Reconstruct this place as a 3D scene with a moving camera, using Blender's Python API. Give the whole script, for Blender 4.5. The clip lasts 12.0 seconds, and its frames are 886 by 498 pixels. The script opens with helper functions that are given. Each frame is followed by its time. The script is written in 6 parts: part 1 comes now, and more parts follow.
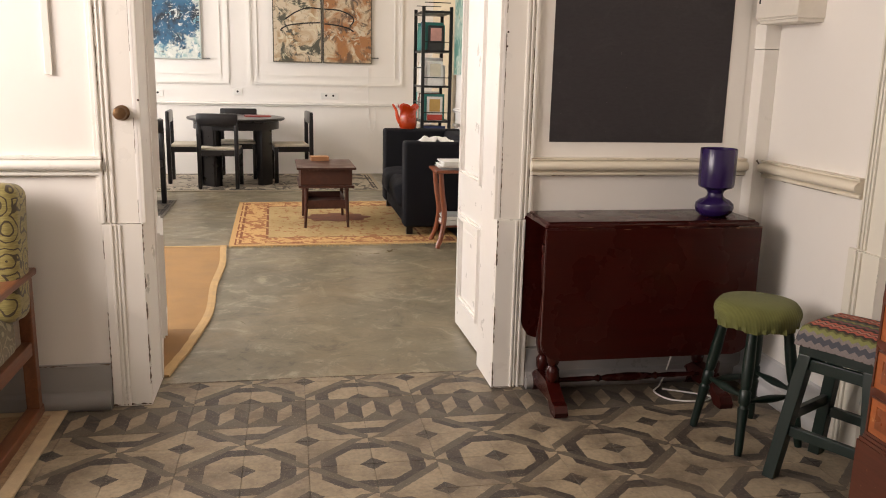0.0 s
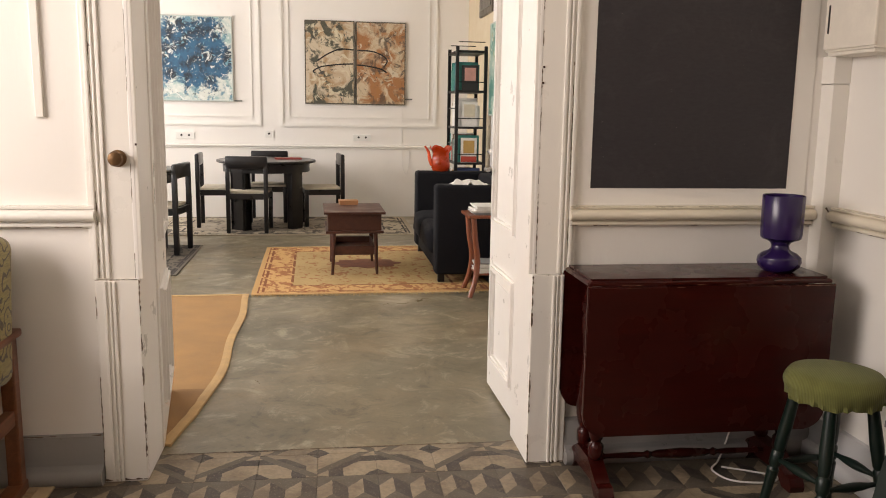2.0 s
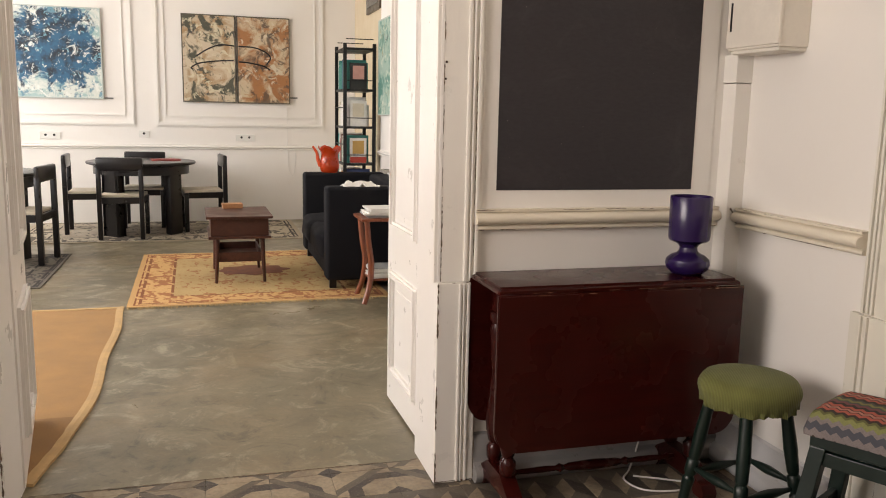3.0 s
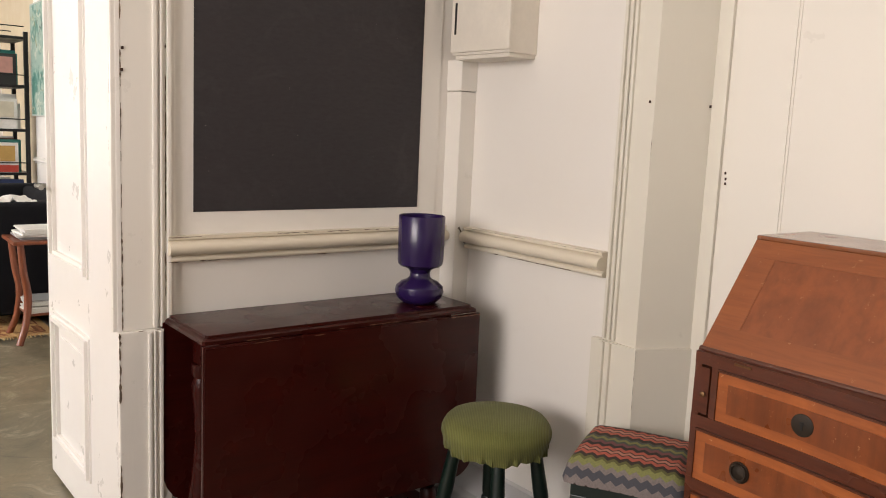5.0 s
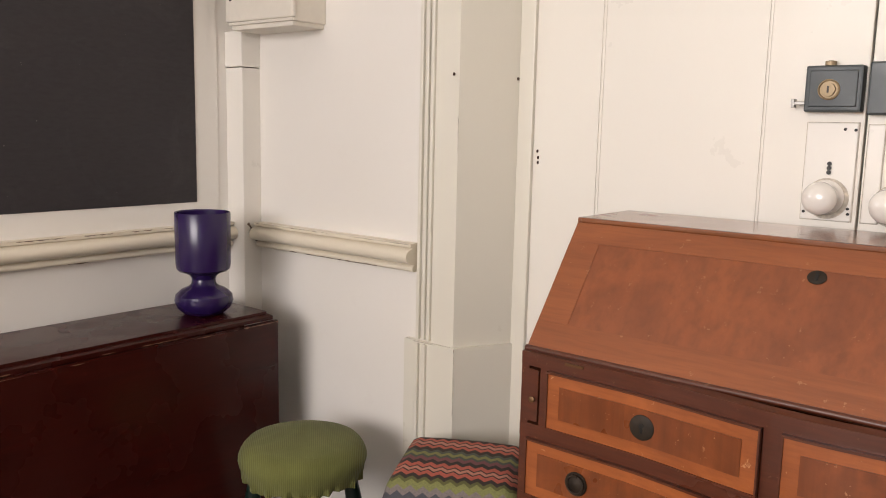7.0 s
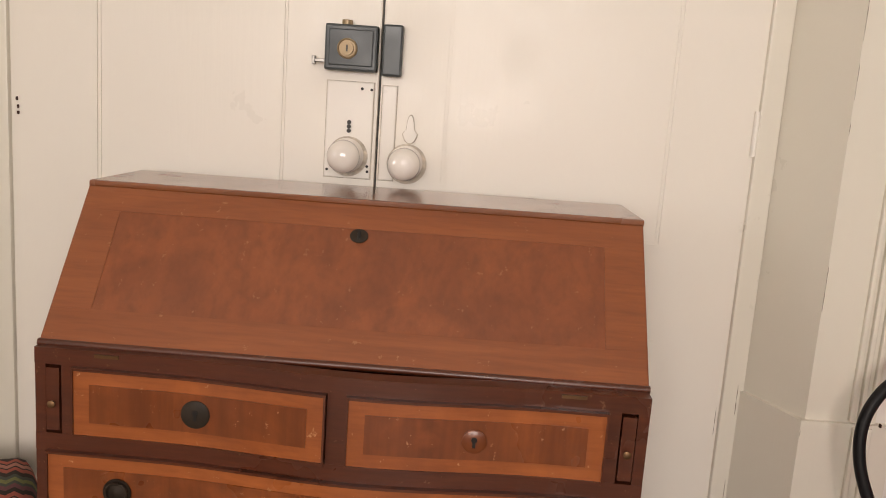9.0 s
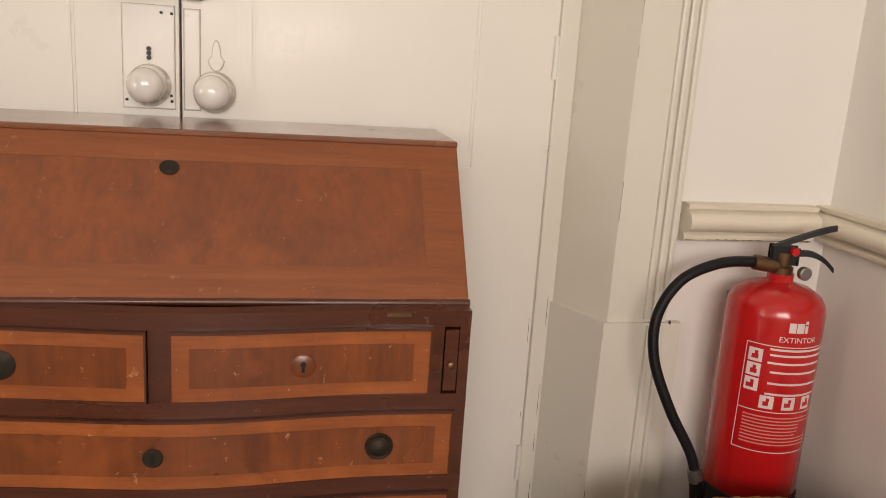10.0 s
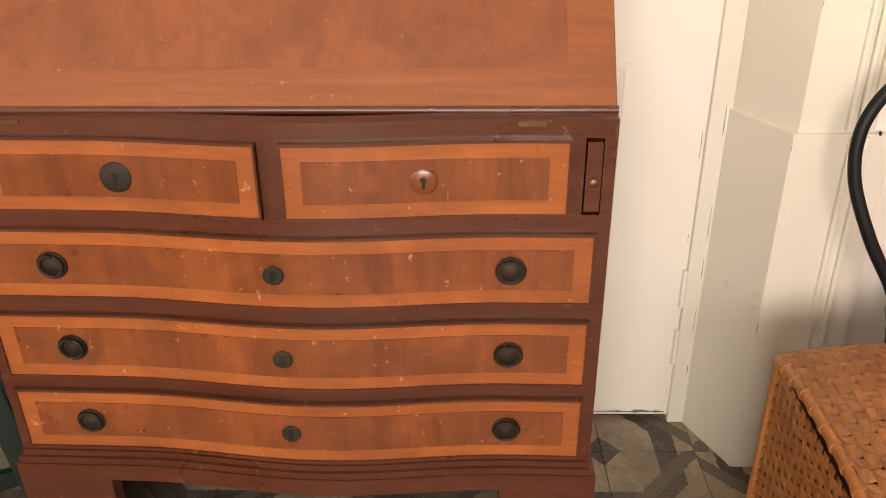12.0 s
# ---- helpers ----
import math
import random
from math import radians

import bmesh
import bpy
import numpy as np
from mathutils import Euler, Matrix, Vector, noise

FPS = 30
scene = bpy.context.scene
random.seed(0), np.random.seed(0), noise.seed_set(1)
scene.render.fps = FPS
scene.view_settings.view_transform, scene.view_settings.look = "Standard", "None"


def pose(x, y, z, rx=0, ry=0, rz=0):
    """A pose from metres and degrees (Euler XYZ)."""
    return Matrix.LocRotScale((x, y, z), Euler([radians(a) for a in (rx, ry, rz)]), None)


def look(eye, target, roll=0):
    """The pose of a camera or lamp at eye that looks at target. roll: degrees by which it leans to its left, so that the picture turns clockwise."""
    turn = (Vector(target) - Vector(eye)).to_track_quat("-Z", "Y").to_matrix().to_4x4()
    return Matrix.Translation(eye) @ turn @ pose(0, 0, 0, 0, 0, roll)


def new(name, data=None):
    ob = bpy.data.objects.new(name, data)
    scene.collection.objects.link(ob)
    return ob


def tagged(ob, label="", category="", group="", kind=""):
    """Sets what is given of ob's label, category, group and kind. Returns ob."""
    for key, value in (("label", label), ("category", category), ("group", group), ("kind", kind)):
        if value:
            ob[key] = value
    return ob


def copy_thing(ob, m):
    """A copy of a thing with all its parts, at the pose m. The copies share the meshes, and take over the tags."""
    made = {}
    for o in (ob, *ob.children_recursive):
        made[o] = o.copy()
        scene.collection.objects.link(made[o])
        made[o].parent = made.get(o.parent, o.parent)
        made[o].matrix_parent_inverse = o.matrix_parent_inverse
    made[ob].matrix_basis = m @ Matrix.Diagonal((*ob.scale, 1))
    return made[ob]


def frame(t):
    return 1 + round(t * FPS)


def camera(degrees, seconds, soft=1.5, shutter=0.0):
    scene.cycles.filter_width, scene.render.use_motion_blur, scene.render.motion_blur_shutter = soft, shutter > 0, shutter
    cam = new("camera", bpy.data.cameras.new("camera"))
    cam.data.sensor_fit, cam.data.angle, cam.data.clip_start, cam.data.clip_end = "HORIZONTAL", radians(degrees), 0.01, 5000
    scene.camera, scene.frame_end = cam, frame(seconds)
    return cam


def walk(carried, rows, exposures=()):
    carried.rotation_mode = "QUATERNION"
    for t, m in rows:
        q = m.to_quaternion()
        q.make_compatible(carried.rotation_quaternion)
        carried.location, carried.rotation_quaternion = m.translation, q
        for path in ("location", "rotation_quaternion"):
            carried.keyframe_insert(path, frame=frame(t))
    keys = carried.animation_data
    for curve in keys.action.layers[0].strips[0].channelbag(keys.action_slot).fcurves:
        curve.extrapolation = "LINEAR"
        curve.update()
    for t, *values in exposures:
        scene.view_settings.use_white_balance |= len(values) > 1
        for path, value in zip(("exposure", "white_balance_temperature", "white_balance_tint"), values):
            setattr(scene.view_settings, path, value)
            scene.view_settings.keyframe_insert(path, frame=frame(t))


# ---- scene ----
cam = camera(56.8, 12.0, soft=1.0)
PATH = [
    (0, (0.069, 0.203, 1.274), (0.434, 2.124, 0.85), 1.3),
    (0.5, (0.144, 0.277, 1.281), (0.502, 2.208, 0.9), 1.3),
    (1, (0.183, 0.347, 1.279), (0.458, 2.299, 0.943), 0.9),
    (1.5, (0.184, 0.411, 1.271), (0.407, 2.371, 0.94), 0.7),
    (2, (0.16, 0.526, 1.269), (0.436, 2.479, 0.939), 0.9),
    (2.5, (0.14, 0.637, 1.275), (0.612, 2.553, 0.949), 1.6),
    (2.7, (0.136, 0.674, 1.27), (0.65, 2.579, 0.945), 1.4),
    (4.3, (0.304, 1.032, 1.236), (1.122, 2.833, 0.944), 1.9),
    (4.5, (0.293, 1.082, 1.247), (1.273, 2.802, 0.957), 2.7),
    (5, (0.262, 1.173, 1.252), (1.479, 2.735, 0.972), 2.6),
    (5.5, (0.247, 1.228, 1.239), (1.616, 2.661, 0.968), 2.7),
    (6, (0.295, 1.273, 1.224), (1.77, 2.593, 0.939), 2.8),
    (6.5, (0.395, 1.322, 1.228), (1.885, 2.624, 0.939), 2.2),
    (6.7, (0.427, 1.336, 1.23), (1.925, 2.629, 0.94), 1.8),
    (8.3, (0.515, 1.467, 1.235), (2.429, 1.964, 0.935), 3.3),
    (8.5, (0.525, 1.492, 1.234), (2.462, 1.886, 0.934), 3.5),
    (9, (0.539, 1.527, 1.227), (2.508, 1.564, 0.881), 4.0),
    (9.5, (0.529, 1.548, 1.213), (2.478, 1.325, 0.821), 4.0),
    (10, (0.524, 1.535, 1.208), (2.424, 1.12, 0.744), 3.8),
    (10.5, (0.544, 1.522, 1.198), (2.418, 1.132, 0.618), 2.9),
    (11, (0.601, 1.503, 1.187), (2.457, 1.352, 0.456), 1.0),
    (11.5, (0.637, 1.466, 1.168), (2.46, 1.492, 0.346), -0.8),
    (12, (0.663, 1.439, 1.156), (2.449, 1.477, 0.255), -0.6),
]
walk(cam, [(t, look(eye, target, roll)) for t, eye, target, roll in PATH],
     exposures=[(0, 0.34, 6650, 11), (1.5, 0.20, 6750, 11), (2.7, 0.26, 6650, 10), (5, 0.40, 6450, 9), (5.5, 0.41, 6380, 9), (6, 0.50, 6280, 9), (6.7, 0.50, 6250, 9), (8.5, 0.31, 6750, 11), (9.5, 0.12, 6750, 10), (10.3, 0.14, 6750, 9), (10.6, 0.22, 6800, 9), (11, 0.66, 6950, 10), (11.5, 0.62, 7050, 10), (12, 1.00, 7050, 8)])

# ---------------- world and light ----------------
world = bpy.data.worlds.new("sky")
scene.world = world
world.use_nodes = True
wn = world.node_tree.nodes
sky = wn.new("ShaderNodeTexSky")
sky.sky_type, sky.sun_disc, sky.sun_elevation, sky.sun_rotation = "NISHITA", False, radians(48), radians(140)
wn["Background"].inputs[1].default_value = 0.12
world.node_tree.links.new(sky.outputs[0], wn["Background"].inputs[0])

sun = new("sun", bpy.data.lights.new("sun", "SUN"))
sun.data.energy, sun.data.angle, sun.data.color = 2.5, radians(0.5), (1, 0.93, 0.84)
sun.matrix_world = look((6, -8, 12), (0, 0, 0))


def window_lamp(name, x, y0, y1, z0, z1, power, color):
    """Daylight standing in a window opening of a west wall, shining east."""
    lamp = new(name, bpy.data.lights.new(name, "AREA"))
    lamp.data.shape, lamp.data.size, lamp.data.size_y = "RECTANGLE", z1 - z0, y1 - y0
    lamp.data.energy, lamp.data.color = power, color
    lamp.matrix_world = look((x, (y0 + y1) / 2, (z0 + z1) / 2), (x + 5, (y0 + y1) / 2, (z0 + z1) / 2 - 0.01))
    return lamp


W1, W2 = -2.3, -3.6          # west walls of the two rooms
WIN1 = [(1.15, 2.3), (-1.6, -0.35)]
WIN2 = [(4.2, 5.5), (6.5, 7.8), (8.8, 10.0)]
for (a, b), power in zip(WIN1, (86, 3)):
    window_lamp("daylight", W1 + 0.02, a, b, 0.75, 2.85, power, (1.0, 0.895, 0.85))
for a, b in WIN2:
    window_lamp("daylight", W2 + 0.02, a, b, 0.75, 2.85, 75, (1.0, 0.945, 0.925))

# ---------------- mesh helpers ----------------


def part(name, bm, material, parent=None, label="", smooth=False, at=None):
    """One bmesh as one mesh object, under a thing or a part."""
    bmesh.ops.recalc_face_normals(bm, faces=bm.faces)
    me = bpy.data.meshes.new(name)
    bm.to_mesh(me)
    bm.free()
    for m in material if isinstance(material, (list, tuple)) else [material]:
        me.materials.append(m)
    if smooth:
        me.shade_smooth()
        me.set_sharp_from_angle(angle=radians(38))
    ob = new(name, me)
    if parent:
        ob.parent = parent
    if at:
        ob.matrix_basis = at
    if label:
        ob["label"] = label
    return ob


def thing(name, m, label, category, group="", kind=""):
    ob = new(name)
    ob.empty_display_size = 0.05
    ob.matrix_basis = m
    return tagged(ob, label, category, group, kind)


def box(bm, x0, x1, y0, y1, z0, z1, m=None, bevel=0.0, mat=0):
    """A block, with its edges taken off where bevel is given."""
    made = bmesh.ops.create_cube(bm, size=1)["verts"]
    for v in made:
        v.co = Vector((x0 + (v.co.x + 0.5) * (x1 - x0), y0 + (v.co.y + 0.5) * (y1 - y0), z0 + (v.co.z + 0.5) * (z1 - z0)))
        if m:
            v.co = m @ v.co
    faces = {f for v in made for f in v.link_faces}
    for f in faces:
        f.material_index = mat
    if bevel:
        edges = list({e for v in made for e in v.link_edges})
        bmesh.ops.bevel(bm, geom=edges, offset=bevel, segments=2, profile=0.6, affect="EDGES")
    return bm


def blk(x0, x1, y0, y1, z0, z1, bevel=0.003, m=None):
    return box(bmesh.new(), x0, x1, y0, y1, z0, z1, m, bevel)


def extrude(bm, outline, way, m=None, mat=0):
    """A flat outline (3D points) pushed along way, closed."""
    a = [bm.verts.new(m @ Vector(p) if m else Vector(p)) for p in outline]
    w = (m.to_3x3() @ Vector(way)) if m else Vector(way)
    b = [bm.verts.new(v.co + w) for v in a]
    n = len(a)
    fs = [bm.faces.new(a[::-1]), bm.faces.new(b)]
    fs += [bm.faces.new((a[i], a[(i + 1) % n], b[(i + 1) % n], b[i])) for i in range(n)]
    for f in fs:
        f.material_index = mat
    return bm


def lathe(bm, profile, segs=24, m=None, mat=0):
    """Turned work: (radius, height) pairs round the z axis."""
    rings = []
    for r, z in profile:
        if r < 1e-5:
            v = Vector((0, 0, z))
            rings.append([bm.verts.new(m @ v if m else v)])
            continue
        ring = []
        for i in range(segs):
            v = Vector((r * math.cos(math.tau * i / segs), r * math.sin(math.tau * i / segs), z))
            ring.append(bm.verts.new(m @ v if m else v))
        rings.append(ring)
    for a, b in zip(rings, rings[1:]):
        for i in range(segs):
            j = (i + 1) % segs
            q = [a[i % len(a)], a[j % len(a)], b[j % len(b)], b[i % len(b)]]
            q = list(dict.fromkeys(q))
            if len(q) > 2:
                bm.faces.new(q).material_index = mat
    for ring, flip in ((rings[0], True), (rings[-1], False)):
        if len(ring) > 2:
            bm.faces.new(ring[::-1] if flip else ring).material_index = mat
    return bm


def tube(bm, path, radius, segs=10, mat=0, closed=False):
    """A round bar along a path; radius is a number or one per point."""
    pts = [Vector(p) for p in path]
    rings = []
    side = None
    for i, p in enumerate(pts):
        d = (pts[min(i + 1, len(pts) - 1)] - pts[max(i - 1, 0)]).normalized()
        if side is None:
            side = d.cross(Vector((0, 0, 1)) if abs(d.z) < 0.9 else Vector((1, 0, 0)))
        side = (side - d * side.dot(d)).normalized()
        over = side.cross(d)
        r = radius[i] if isinstance(radius, (list, tuple)) else radius
        rings.append([bm.verts.new(p + r * (math.cos(math.tau * k / segs) * side + math.sin(math.tau * k / segs) * over)) for k in range(segs)])
    for a, b in zip(rings, rings[1:]):
        for k in range(segs):
            bm.faces.new((a[k], a[(k + 1) % segs], b[(k + 1) % segs], b[k])).material_index = mat
    bm.faces.new(rings[0][::-1]).material_index = mat
    bm.faces.new(rings[-1]).material_index = mat
    return bm


def curve_points(keys, steps=8):
    """A smooth line through a few points."""
    k = [Vector(p) for p in keys]
    k = [2 * k[0] - k[1]] + k + [2 * k[-1] - k[-2]]
    out = []
    for a, b, c, d in zip(k, k[1:], k[2:], k[3:]):
        for i in range(steps):
            t = i / steps
            out.append(0.5 * (2 * b + (c - a) * t + (2 * a - 5 * b + 4 * c - d) * t * t + (3 * b - a - 3 * c + d) * t ** 3))
    return out + [k[-2]]


def sheet(bm, nx, ny, f, thick=0.0):
    """A grid surface f(u, v) with u, v from 0 to 1; thick drops a closed underside."""
    g = [[bm.verts.new(f(i / nx, j / ny)) for j in range(ny + 1)] for i in range(nx + 1)]
    for i in range(nx):
        for j in range(ny):
            bm.faces.new((g[i][j], g[i + 1][j], g[i + 1][j + 1], g[i][j + 1]))
    if thick:
        low = [[bm.verts.new(v.co - Vector((0, 0, thick))) for v in row] for row in g]
        rim = [(i, 0) for i in range(nx)] + [(nx, j) for j in range(ny)] + [(i, ny) for i in range(nx, 0, -1)] + [(0, j) for j in range(ny, 0, -1)]
        for p, q in zip(rim, rim[1:] + rim[:1]):
            bm.faces.new((g[p[0]][p[1]], g[q[0]][q[1]], low[q[0]][q[1]], low[p[0]][p[1]]))
        bm.faces.new([low[i][j] for i, j in rim])
    return bm


# ---------------- materials ----------------


def material(name):
    m = bpy.data.materials.new(name)
    m.use_nodes = True
    return m, m.node_tree.nodes, m.node_tree.links, m.node_tree.nodes["Principled BSDF"]


def place(n, l, scale, kind="Object"):
    """Coordinates in metres, stretched by scale."""
    c = n.new("ShaderNodeTexCoord")
    p = n.new("ShaderNodeMapping")
    p.inputs["Scale"].default_value = scale
    l.new(c.outputs[kind], p.inputs[0])
    return p.outputs[0]


def cloud(n, l, at, scale, detail=4, rough=0.55, distort=0.0):
    t = n.new("ShaderNodeTexNoise")
    t.inputs["Scale"].default_value, t.inputs["Detail"].default_value = scale, detail
    t.inputs["Roughness"].default_value, t.inputs["Distortion"].default_value = rough, distort
    l.new(at, t.inputs["Vector"])
    return t.outputs["Fac"]


def span(n, l, fac, a, b, lo=0.0, hi=1.0):
    r = n.new("ShaderNodeMapRange")
    for k, v in zip((1, 2, 3, 4), (a, b, lo, hi)):
        r.inputs[k].default_value = v
    l.new(fac, r.inputs[0])
    return r.outputs[0]


def blend(n, l, fac, a, b, how="MIX"):
    x = n.new("ShaderNodeMix")
    x.data_type, x.blend_type = "RGBA", how
    for sock, v in ((x.inputs[0], fac), (x.inputs[6], a), (x.inputs[7], b)):
        if isinstance(v, (int, float)):
            sock.default_value = v
        elif isinstance(v, tuple):
            sock.default_value = (*v, 1)
        else:
            l.new(v, sock)
    return x.outputs[2]


def bump(n, l, bsdf, height, strength, distance=0.002):
    b = n.new("ShaderNodeBump")
    b.inputs["Strength"].default_value, b.inputs["Distance"].default_value = strength, distance
    l.new(height, b.inputs["Height"])
    l.new(b.outputs[0], bsdf.inputs["Normal"])


def plain(name, color, rough=0.5, metal=0.0, vary=0.12, scale=9.0, grain=60.0, relief=0.15, stretch=(1, 1, 1), coat=0.0, spread=0.12, shine=0.5):
    """A surface with variation at two scales, in its own metres."""
    m, n, l, s = material(name)
    at = place(n, l, stretch)
    big, fine = cloud(n, l, at, scale), cloud(n, l, at, grain, 3)
    dark = tuple(c * (1 - vary) for c in color)
    lite = tuple(min(1, c * (1 + vary)) for c in color)
    c = blend(n, l, span(n, l, big, 0.3, 0.7), dark, lite)
    c = blend(n, l, span(n, l, fine, 0.35, 0.65, 0, 0.35), c, tuple(k * (1 - 1.6 * vary) for k in color))
    l.new(c, s.inputs["Base Color"])
    l.new(span(n, l, big, 0.3, 0.7, max(0.03, rough - spread), min(1, rough + spread)), s.inputs["Roughness"])
    s.inputs["Metallic"].default_value, s.inputs["Coat Weight"].default_value = metal, coat
    s.inputs["Coat Roughness"].default_value, s.inputs["Specular IOR Level"].default_value = 0.12, shine
    if relief:
        bump(n, l, s, fine, relief)
    return m


def paint(name, color, dirt=(0.45, 0.38, 0.29), rough=0.42, chips=0.0, streak=0.25):
    """Old brushed paint: faint brush lines, yellowed patches, small chips."""
    m, n, l, s = material(name)
    at = place(n, l, (1, 1, 1))
    tall = place(n, l, (14, 14, 1.2))
    big, mid, fine = cloud(n, l, at, 1.3, 5), cloud(n, l, at, 7, 5, 0.65), cloud(n, l, tall, 9, 3)
    c = blend(n, l, span(n, l, big, 0.42, 0.75, 0, 0.30), color, tuple(k * f for k, f in zip(color, (0.97, 0.93, 0.86))))
    c = blend(n, l, span(n, l, mid, 0.62, 0.8, 0, streak), c, tuple(0.6 * a + 0.4 * b for a, b in zip(color, dirt)))
    if chips:
        spots = cloud(n, l, at, 34, 6, 0.7)
        c = blend(n, l, span(n, l, spots, 0.715, 0.73, 0, chips), c, dirt)
    l.new(c, s.inputs["Base Color"])
    l.new(span(n, l, mid, 0.3, 0.7, rough - 0.1, rough + 0.12), s.inputs["Roughness"])
    bump(n, l, s, fine, 0.12, 0.002)
    return m


def wood(name, dark, lite, axis=0, rough=0.35, coat=0.3, scale=1.0, worn=0.0, shine=0.5, relief=0.1, mottle=0.55, clouds=0.0):
    """Figured timber with grain along one axis."""
    m, n, l, s = material(name)
    st = [14.0, 14.0, 14.0]
    st[axis] = 1.1
    at = place(n, l, tuple(k * scale for k in st))
    flat = place(n, l, (1, 1, 1))
    g, f, big = cloud(n, l, at, 2.2, 6, 0.6, 0.8), cloud(n, l, at, 14, 3), cloud(n, l, flat, 4, 4)
    c = blend(n, l, span(n, l, g, 0.3, 0.72), dark, lite)
    c = blend(n, l, span(n, l, big, 0.35, 0.7, 0, mottle), c, tuple(0.55 * a + 0.45 * b for a, b in zip(dark, lite)))
    c = blend(n, l, span(n, l, f, 0.45, 0.75, 0, 0.3), c, tuple(k * 0.6 for k in dark))
    if clouds:
        pt = cloud(n, l, flat, 8, 5, 0.62, 0.6)
        c = blend(n, l, span(n, l, pt, 0.5, 0.66, 0, clouds), c, tuple(k * 0.7 for k in dark))
        c = blend(n, l, span(n, l, pt, 0.48, 0.34, 0, clouds), c, tuple(k * 1.2 for k in lite))
    if worn:
        w = cloud(n, l, flat, 58, 5, 0.7)
        c = blend(n, l, span(n, l, w, 0.648, 0.68, 0, worn), c, tuple(0.6 * k + h for k, h in zip(lite, (0.30, 0.20, 0.11))))
    l.new(c, s.inputs["Base Color"])
    l.new(span(n, l, big, 0.3, 0.7, rough - 0.08, rough + 0.15), s.inputs["Roughness"])
    s.inputs["Coat Weight"].default_value, s.inputs["Coat Roughness"].default_value = coat, 0.2
    s.inputs["Specular IOR Level"].default_value = shine
    if relief:
        bump(n, l, s, f, relief, 0.001)
    return m


WALL = paint("wall paint", (0.80, 0.77, 0.72), chips=0.0, rough=0.5)
WALL2 = paint("far room paint", (0.80, 0.77, 0.73), rough=0.5)
CREAM = paint("cream gloss paint", (0.80, 0.765, 0.69), chips=0.0, rough=0.36, streak=0.0)
TRIM = paint("white trim paint", (0.79, 0.76, 0.70), chips=0.8, rough=0.34)
RAILP = paint("rail paint", (0.74, 0.675, 0.55), chips=0.7, rough=0.36, streak=0.5)
LEAF = paint("door paint", (0.82, 0.79, 0.75), chips=0.0, rough=0.34, streak=0.05)
GREYB = paint("grey baseboard paint", (0.26, 0.25, 0.24), dirt=(0.5, 0.47, 0.42), rough=0.35, chips=0.6)
CEIL = paint("ceiling paint", (0.82, 0.80, 0.76), rough=0.6)


